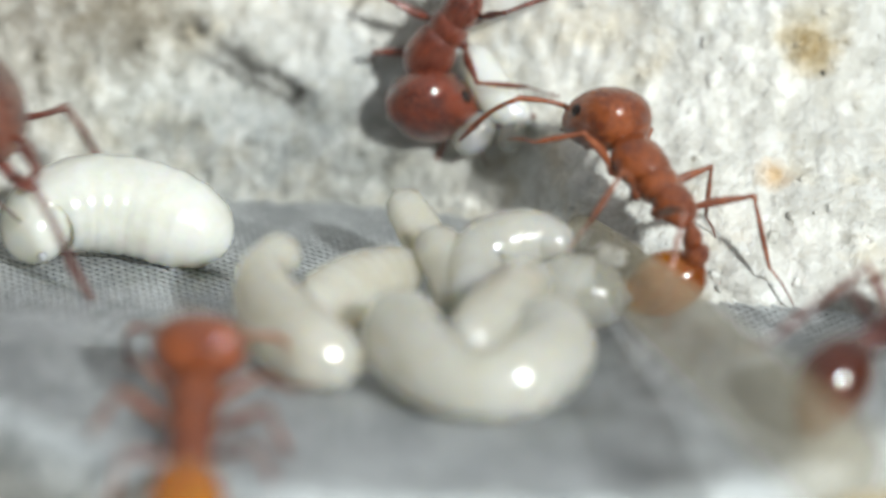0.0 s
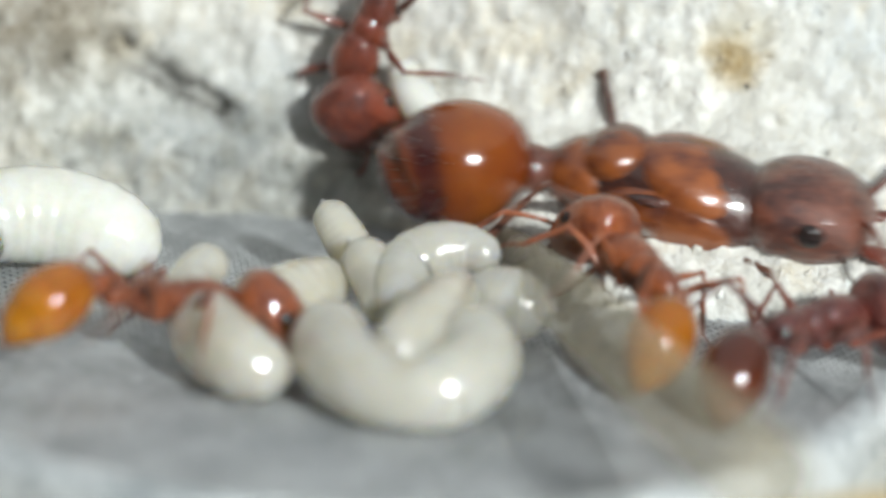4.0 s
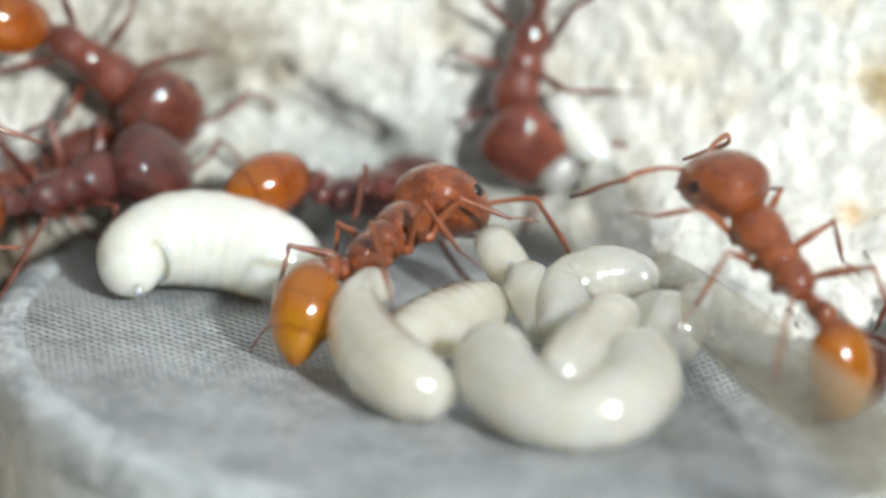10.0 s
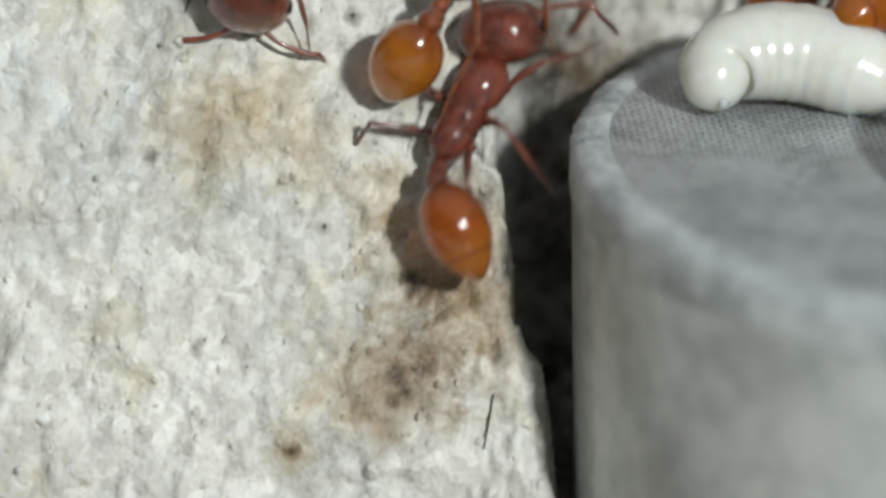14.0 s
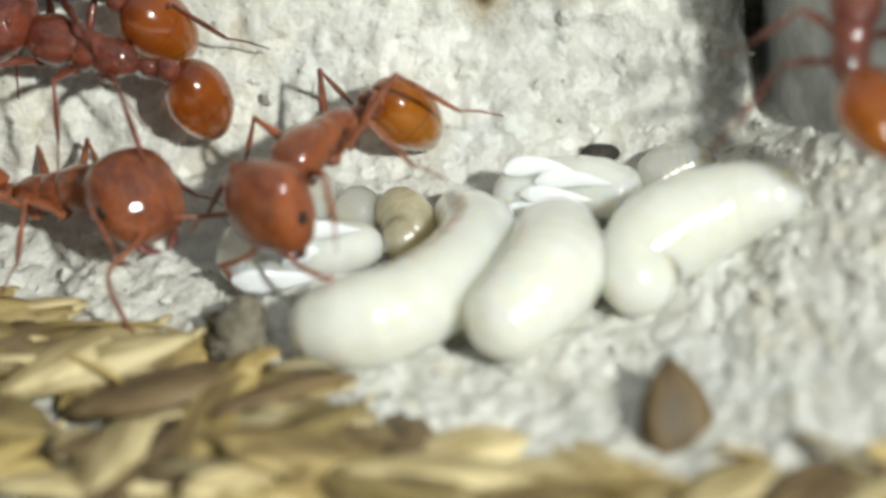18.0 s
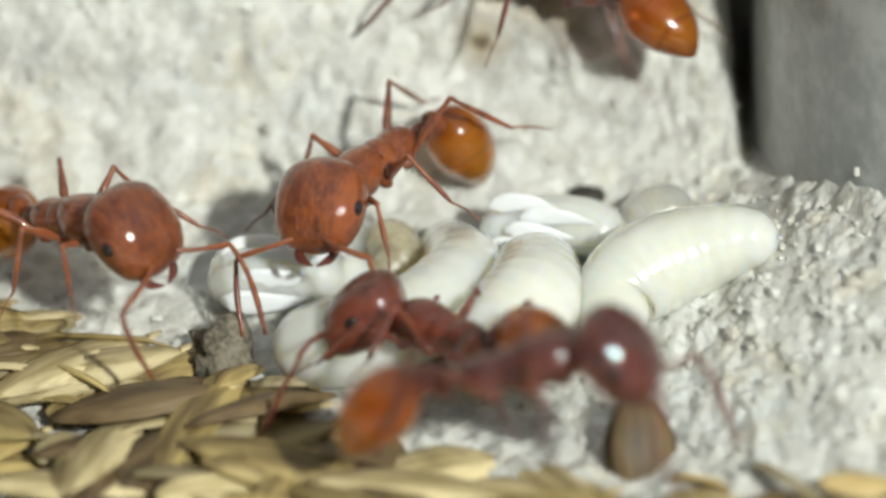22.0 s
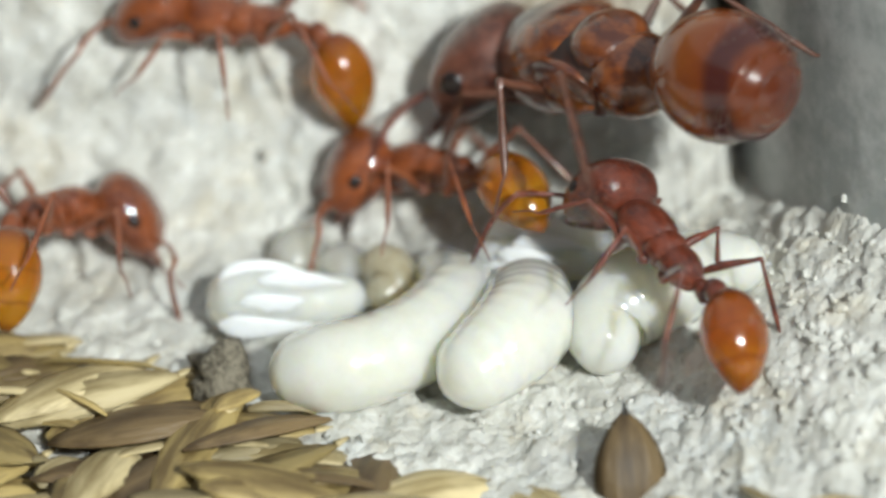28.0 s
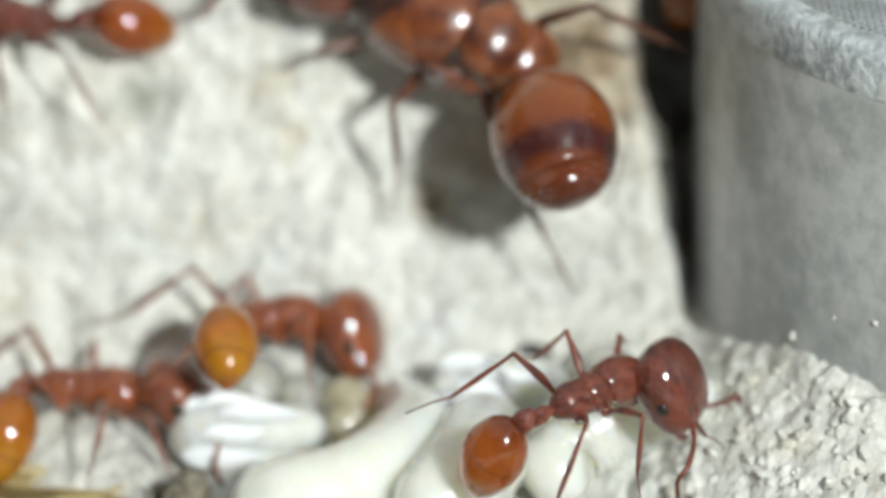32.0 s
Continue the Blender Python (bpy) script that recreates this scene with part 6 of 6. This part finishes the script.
        "queen": (
            (0, -23.11, 8.71, 15.71, 4.5, 0.9, 7.2, -19.9, -1.6, -3.4, -0.1), (0.5, -13.87, 14.07, 14.07, 6.9, 2, 7, -19.9, -1.6, -3.4, -0.1),
            (1, -11.57, 13.7, 13.2, 7.6, 5.2, 9.2, -19.9, -1.6, -3.4, -0.1), (1.5, -9.48, 14.15, 13.81, 15.2, 7.1, 13.8, -4.3, 0.7, -9.9, -9.2),
            (2, -8.49, 11.57, 13.69, 14.6, 10.3, -10.5, 11.3, 3.1, -16.3, -18.4), (2.5, -6.22, 11.79, 13.41, 12.8, 7.8, -18.9, 5.8, -22.3, 5.8, -10.6),
            (3, -4.32, 11.4, 13.19, 12.3, 9.7, -21.2, 0.3, -47.7, 28, -2.8), (3.5, -3.13, 10.61, 13.2, 12.9, 9.5, -24, 1, -47, 27.6, -2.8),
            (4.3, 10.28, 8.5, 13.99, 22, 11.5, -16, 2.1, -45.9, 26.9, -2.8), (4.9, 17.47, 9.76, 15.92, 53.1, 12, -3.9, 2.9, -45.1, 26.4, -2.8),
            (5.5, 24.65, 11, 17.85, 83.4, 6.7, 6.8, 3.7, -44.3, 25.9, -2.8), (9, 21.49, 14.66, 28.07, 88.1, 9.1, 4.6, 8.3, -39.5, 22.9, -2.9),
            (11.17, 9.23, 15.57, 25.95, 78.4, 59.8, -27.2, 11.3, -36.6, 21.1, -3), (13.33, -3.02, 16.49, 23.84, -31.5, 56.9, -154.7, 14.1, -33.6, 19.2, -3),
            (15.5, -15.27, 17.39, 21.73, -39.2, 5.6, 176.1, 17.1, -30.6, 17.4, -3.1), (20.5, -19.46, 13.6, 20.93, -44.9, 8.6, -152.6, 23.8, -23.8, 13.1, -3.2),
            (25.5, -23.63, 9.8, 20.15, -46.4, 17.2, -121.5, 30.5, -17, 8.9, -3.3), (26, -23.3, 6.4, 13.78, -35.3, 16.4, -153.6, 31.1, -16.3, 8.5, -3.4),
            (26.5, -22.96, 3, 7.42, -25.3, 21.1, 174.3, 31.8, -15.6, 8, -3.4), (27.5, -20.98, 0.42, 4.89, -25, 16.3, 137.5, 33.1, -14.2, 7.2, -3.4),
            (27.8, -22.11, 0.61, 5.45, -29.3, 12.1, 129.8, 33.5, -13.8, 6.9, -3.4), (28, -23.23, -0.81, 3.43, -17.1, 14, 122, 33.8, -13.6, 6.8, -3.4),
            (28.4, -24.71, 0.09, 4.27, -18.2, 2.2, 122.1, 35.8, -17.3, 5.9, -13.2), (28.7, -24.35, 0.27, 5.02, -22.7, 4.2, 118.3, 37.2, -20.2, 5.3, -20.5),
            (29, -23.46, -0.52, 4.18, -17.4, 5.8, 112.3, 38.7, -23, 4.7, -27.9), (29.3, -24.22, 1.11, 4.6, -22.5, -10.1, 120.3, 27.3, -35.6, 3.3, -18.4),
            (29.6, -24.87, 2.25, 4.92, -21.4, -23.9, 116.9, 15.9, -48.2, 1.8, -9), (29.9, -24.51, 3.1, 5.67, -9.1, -27.2, 97.3, 4.5, -60.8, 0.4, 0.4),
            (30, -24.41, 3.35, 5.95, -8, -25.7, 93.7, 0.7, -65, -0.1, 3.6), (30.2, -24.18, 4.11, 7, -1.5, -25.5, 84.5, 0.5, -52, 3, 2.1),
            (30.5, -23.33, 5.47, 8.7, -3, -31, 81, 0.3, -32.5, 7.5, -0.1), (30.8, -23.26, 6.2, 9.01, 0.3, -33.2, 73.4, 0.1, -13, 12.1, -2.3),
            (31, -23.26, 6.17, 7.83, 2.7, -36, 68.3, 0, 0, 15.1, -3.8), (31.2, -23.78, 6.56, 8.77, -3.3, -40.6, 80.7, 0.6, -3.7, 3.1, 2.9),
            (31.6, -24.45, 6.4, 8.86, -18.9, -41, 106.9, 1.7, -11.2, -20.8, 16.3), (32, -26.28, 6.03, 8.04, -51.6, -17.2, 153, 2.8, -18.7, -44.8, 29.7),
        ),
    }
    for seed, (key, rows) in enumerate(paths.items()):
        walk(ANTS[key], [(r[0], disk(*r[1:7])) for r in rows])
        key_joints(ANTS[key], rows, *JOINTS[key])
        key_legs(ANTS[key], rows, seed)


# ---- husks, seeds, stalk and crumbs ----
def husk(length, width, thick, mat, bend=0.0, ridges=7):
    """A split seed hull: a ridged, pointed canoe with a hollow top."""
    bm = bmesh.new()
    rows, n = 13, 15
    grid = []
    for i in range(rows):
        u = i / (rows - 1)
        w = width * (math.sin(math.pi * min(u * 0.97 + 0.02, 1)) ** 0.75)
        x = (u - 0.5) * length
        loop = []
        for k in range(n):
            a = math.pi * (k / (n - 1))
            rid = 1 + 0.07 * math.cos(a * ridges * 2)
            loop.append(bm.verts.new((x, -w / 2 * math.cos(a) * rid, w / width * thick * math.sin(a) * rid + bend * length * (0.25 - (u - 0.5) ** 2))))
        for k in range(1, n - 1):
            a = math.pi * (1 - k / (n - 1))
            loop.append(bm.verts.new((x, -w / 2 * 0.86 * math.cos(a), w / width * thick * 0.55 * math.sin(a) + bend * length * (0.25 - (u - 0.5) ** 2))))
        grid.append(loop)
    m = len(grid[0])
    for a, b in zip(grid, grid[1:]):
        for k in range(m):
            bm.faces.new((a[k], a[(k + 1) % m], b[(k + 1) % m], b[k]))
    bm.faces.new(grid[0][::-1])
    bm.faces.new(grid[-1])
    return bm


HUSK_EDGE = [[-46.05, 0.15, -3.52], [-42.53, -0.72, -3.38], [-39.22, -1.44, -3.21], [-37.25, -4.64, -3.73], [-34.2, -5.32, -3.57], [-32.02, -8.3, -4.01], [-27.29, -10.25, -3.94], [-21.7, -12.08, -3.46], [-16.76, -13.68, -2.73]]


def edge_y(x):
    for (x0, y0, _), (x1, y1, _) in zip(HUSK_EDGE, HUSK_EDGE[1:]):
        if x0 <= x <= x1:
            return y0 + (y1 - y0) * (x - x0) / (x1 - x0)
    return HUSK_EDGE[0][1] if x < HUSK_EDGE[0][0] else HUSK_EDGE[-1][1]


def straw_bed():
    kinds = []
    for i, (mat, tone) in enumerate(((STRAW, "golden straw"), (PALESTRAW, "pale straw"), (STRAW, "golden straw"), (PALESTRAW, "pale straw"), (BROWNSEED, "brown"))):
        for j in range(2):
            ob = new("seed_husk")
            length = 5.2 + 1.6 * j - 0.35 * i
            part("hull", husk(length, 1.75 + 0.16 * i, 0.40 + 0.05 * j, mat, 0.08 - 0.05 * j, 6 + i), mat, ob)
            part("stem_nub", body([(0, 0, 0, 0.16, 0.12), (0.25, 0.03, 0.03, 0.11, 0.09), (0.5, 0.1, 0.02, 0.06, 0.05)], 3, 7), PALESTRAW, ob, "pale broken stem end", m=disk(length / 2 - 0.12, 0, 0.04, 0, 0, 0))
            tagged(ob, tone + " split seed husk lying on the plaster", "husk", "seed husks")
            kinds.append(ob)
    rng = random.Random(11)
    count = 0
    while count < 165:
        x = rng.uniform(-50, -10)
        back = edge_y(x)
        y = back - abs(rng.gauss(0, 5.0)) - 0.9
        if y < -26 or x > -30 and rng.random() < 0.25:
            continue
        layer = rng.choice((0.05, 0.2, 0.4, 0.6)) if y < back - 2 else 0.08
        z = floor_height(x, y) + layer
        m = disk(x, y, z, rng.gauss(0, 16), rng.gauss(0, 7), rng.gauss(4, 36))
        src = rng.choice(kinds + kinds[:2] + kinds[4:6])
        if count < len(kinds):
            kinds[count].matrix_world = m
        else:
            copy_thing(src, m)
        count += 1


straw_bed()


def straw_bits():
    """Broken blades and chips of straw between the husks."""
    rng = random.Random(21)
    for i in range(46):
        x = rng.uniform(-48, -16)
        y = edge_y(x) - rng.uniform(0.4, 9)
        ln, w = rng.uniform(1.2, 4.2), rng.uniform(0.18, 0.55)
        mat = rng.choice((PALESTRAW, PALESTRAW, STRAW, YELLOW))
        k = rng.uniform(-0.25, 0.25)
        bm = body([(-ln / 2, 0, 0, w * 0.35, 0.05), (-ln / 4, k * 0.5, 0.12, w, 0.09), (ln / 4, k, 0.14, w * 0.9, 0.08), (ln / 2, k * 0.4, 0.02, w * 0.25, 0.04)], 3, 8)
        ob = mesh_object("straw_chip", bm, mat)
        ob.matrix_world = disk(x, y, floor_height(x, y) + rng.uniform(0.35, 0.9), rng.uniform(-40, 40), rng.uniform(-8, 8), rng.gauss(0, 28))
        tagged(ob, "pale broken straw chip among seed husks", "straw", "straw chips")


straw_bits()


def upright_seed():
    a, b = Vector([-23.66, -10.82, -3.55]), Vector([-23.85, -9.82, -1.51])
    bm = husk((b - a).length * 1.7, 2.1, 0.55, BROWNSEED, 0.03, 6)
    ob = new("brown_seed")
    part("hull", bm, BROWNSEED, ob)
    part("tip", body([(0, 0, 0, 0.14, 0.1), (0.2, 0.02, 0.02, 0.08, 0.06), (0.42, 0.05, 0, 0.02, 0.02)], 3, 7), DIRT, ob, "dark pointed tip", m=disk((b - a).length * 0.85 - 0.14, 0, 0.03, 0, 0, 0))
    tagged(ob, "brown pointed seed standing upright in the plaster", "seed")
    x = (b - a).normalized()
    z = Vector((0.25, -1, 0.2))
    z = (z - x * z.dot(x)).normalized()
    y = z.cross(x)
    turn = Matrix((x, y, z)).transposed().to_4x4()
    ob.matrix_world = Matrix.Translation(a.lerp(b, 0.2) * MM) @ turn


upright_seed()


def lump(name, at, size, mat, label, category, seed, rough=0.35):
    bm = bmesh.new()
    bmesh.ops.create_icosphere(bm, subdivisions=3, radius=1)
    for v in bm.verts:
        v.co *= 1 + rough * noise.noise(v.co * 1.7 + Vector((seed, 0, 0))) + 0.4 * rough * noise.noise(v.co * 5 + Vector((0, seed, 0)))
    bmesh.ops.scale(bm, vec=size, verts=bm.verts)
    ob = mesh_object(name, bm, mat)
    ob.matrix_world = disk(*at, 0, 0, 0)
    return tagged(ob, label, category)


lump("debris_wad", [-35.81, -4.36, -2.92], (0.98, 0.8, 0.95), WASTE, "dark greyish wad of waste beside the larvae", "debris", 3, 0.75)
lump("dark_seed", [-24.65, 1.99, -0.23], (0.6, 0.4, 0.28), DIRT, "small dark oval seed behind the pupa", "seed", 9, 0.15)


def stalk():
    thing = new("plant_stalk")
    pts = [(0.95, 7.83, 14.33, 0.5), (1.0, 2.82, 14.99, 0.85), (1.29, -2.31, 15.67, 1.0), (1.84, -9.6, 16.42, 1.12), (2.21, -16.06, 17.2, 1.22), (2.81, -19.34, 17.18, 1.3)]
    tagged(thing, "tan plant stalk leaning out from the plaster", "stalk")
    part("stem", rod([p[:3] for p in pts], [p[3] for p in pts], 14, 6), STALK, thing)
    tip = [(3.08, -19.43, 15.26, 1.1), (4.97, -17.54, 14.85, 1.1), (7.49, -13.57, 13.6, 1.1)]
    part("yellow_tip", rod([p[:3] for p in tip], [p[3] for p in tip], 14, 5), YELLOW, thing, "pale yellow straw end")


stalk()


def crumbs(name, spots, mat, label, seed):
    """Angular chips joined in one mesh."""
    rng = random.Random(seed)
    tmp = bmesh.new()
    bmesh.ops.create_icosphere(tmp, subdivisions=1, radius=1)
    tmp.verts.ensure_lookup_table()
    tmp.verts.index_update()
    unit = [v.co.copy() for v in tmp.verts]
    tris = [tuple(v.index for v in f.verts) for f in tmp.faces]
    tmp.free()
    verts, faces = [], []
    for (x, y, z), r in spots:
        b = len(verts)
        turn = Euler((rng.uniform(0, 6.3), rng.uniform(0, 6.3), rng.uniform(0, 6.3))).to_matrix()
        size = Vector((rng.uniform(0.6, 1.3), rng.uniform(0.6, 1.3), rng.uniform(0.45, 1.0))) * r
        for u in unit:
            p = turn @ Vector((u.x * size.x, u.y * size.y, u.z * size.z)) * rng.uniform(0.75, 1.2)
            verts.append((x + p.x, y + p.y, z + p.z))
        faces += [tuple(b + i for i in f) for f in tris]
    return tagged(sheet_object(name, verts, faces, mat, False), label, "grains", kind="stuff")


SPECKS = [([8.51, 10.19, 18.54], 0.2), ([5.99, 11.39, 19.74], 0.14), ([-29.2, 9.61, 15.18], 0.2), ([-26.97, 7.32, 9.91], 0.22), ([-26.02, 9.68, 15.71], 0.14), ([-28.83, 5.94, 6.43], 0.1), ([-29.2, 5.78, 6.0], 0.13), ([-37.64, 7.76, 9.89], 0.14), ([-37.98, 4.81, 2.87], 0.12), ([-30.47, 6.14, 6.72], 0.1), ([-27.31, 4.41, 3.05], 0.1), ([-31.74, 3.28, 0.4], 0.1), ([-37.82, 4.01, 1.14], 0.14), ([-37.35, 4.55, 2.35], 0.11), ([-35.54, 3.8, 0.95], 0.08), ([-35.52, 3.81, 0.97], 0.08), ([-31.91, 3.36, 0.53], 0.09), ([-37.82, 4.01, 1.14], 0.1), ([-5.34, 15.55, 16.98], 0.09), ([10.66, 9.55, 17.33], 0.08), ([-28.78, 5.93, 6.4], 0.1), ([-38.24, 4.25, 1.6], 0.08)]
crumbs("dark_specks", [(p, 0.6 * r) for p, r in SPECKS], DIRT, "scattered dark specks on the white plaster", 2)


def plaster_crumbs():
    rng = random.Random(8)
    spots = []
    for _ in range(9000):
        x, y = rng.uniform(-46, -10), rng.uniform(-20, 9)
        near = math.exp(-((x + 15) / 6) ** 2)
        if rng.random() > 0.18 + 0.6 * near or (x - DRUM_X) ** 2 + (y - DRUM_Y) ** 2 < (DRUM_R + 0.1) ** 2:
            continue
        r = min(0.07 * math.exp(rng.gauss(0.25, 0.5)) * (1 + 0.4 * near), 0.3)
        z = ground_height(x, y) + relief(x, y, ground_height(x, y)) * ease((3 - y) / 2)
        spots.append(((x, y, z + 0.3 * r), r))
    for _ in range(3600):
        x, v = rng.uniform(-45, 12), rng.uniform(0.5, 9)
        y = v + wall_foot(x)
        z = ground_height(x, y)
        if (x - DRUM_X) ** 2 + (y - DRUM_Y) ** 2 < (DRUM_R + 0.1) ** 2 and z < DRUM_H:
            continue
        d = relief(x, y, z)
        spots.append(((x, y - 0.92 * (d - 0.06) - ledge(x, z), z + 0.38 * (d - 0.06)), min(0.065 * math.exp(rng.gauss(0.3, 0.5)), 0.3)))
    crumbs("plaster_crumbs", spots, PLASTER, "loose white plaster grains on floor and wall", 4)


plaster_crumbs()


crumbs("lime_chips", [([-14.96, -6.5, 4.53], 0.2), ([-19.25, 1.71, 4.1], 0.1), ([-17.1, -3.81, 2.98], 0.12), ([-19.02, 0.67, 3.98], 0.09), ([-18.8, -0.11, 8.56], 0.09), ([-15.26, -6.19, 2.34], 0.18), ([-16.0, -5.35, 2.43], 0.15), ([-17.11, -3.8, 2.86], 0.12), ([-14.69, -6.77, 13.65], 0.1), ([-19.24, 1.68, 4.16], 0.09), ([-16.04, -5.3, 4.16], 0.12)], PLASTER, "white lime chips stuck to the grey drum", 6)


def loose_hairs():
    for pts in [[[-21.82, 5.27, 6.1], [-21.99, 4.93, 5.25], [-22.25, 4.34, 3.88]], [[-21.56, 5.48, 6.64], [-21.82, 5.17, 5.87], [-22.07, 4.94, 5.25]]]:
        ob = mesh_object("loose_hair", rod(pts, (0.03, 0.04, 0.02), 5, 5), DIRT)
        tagged(ob, "thin dark hair lying against the plaster", "hair", "loose hairs")


loose_hairs()



motions()
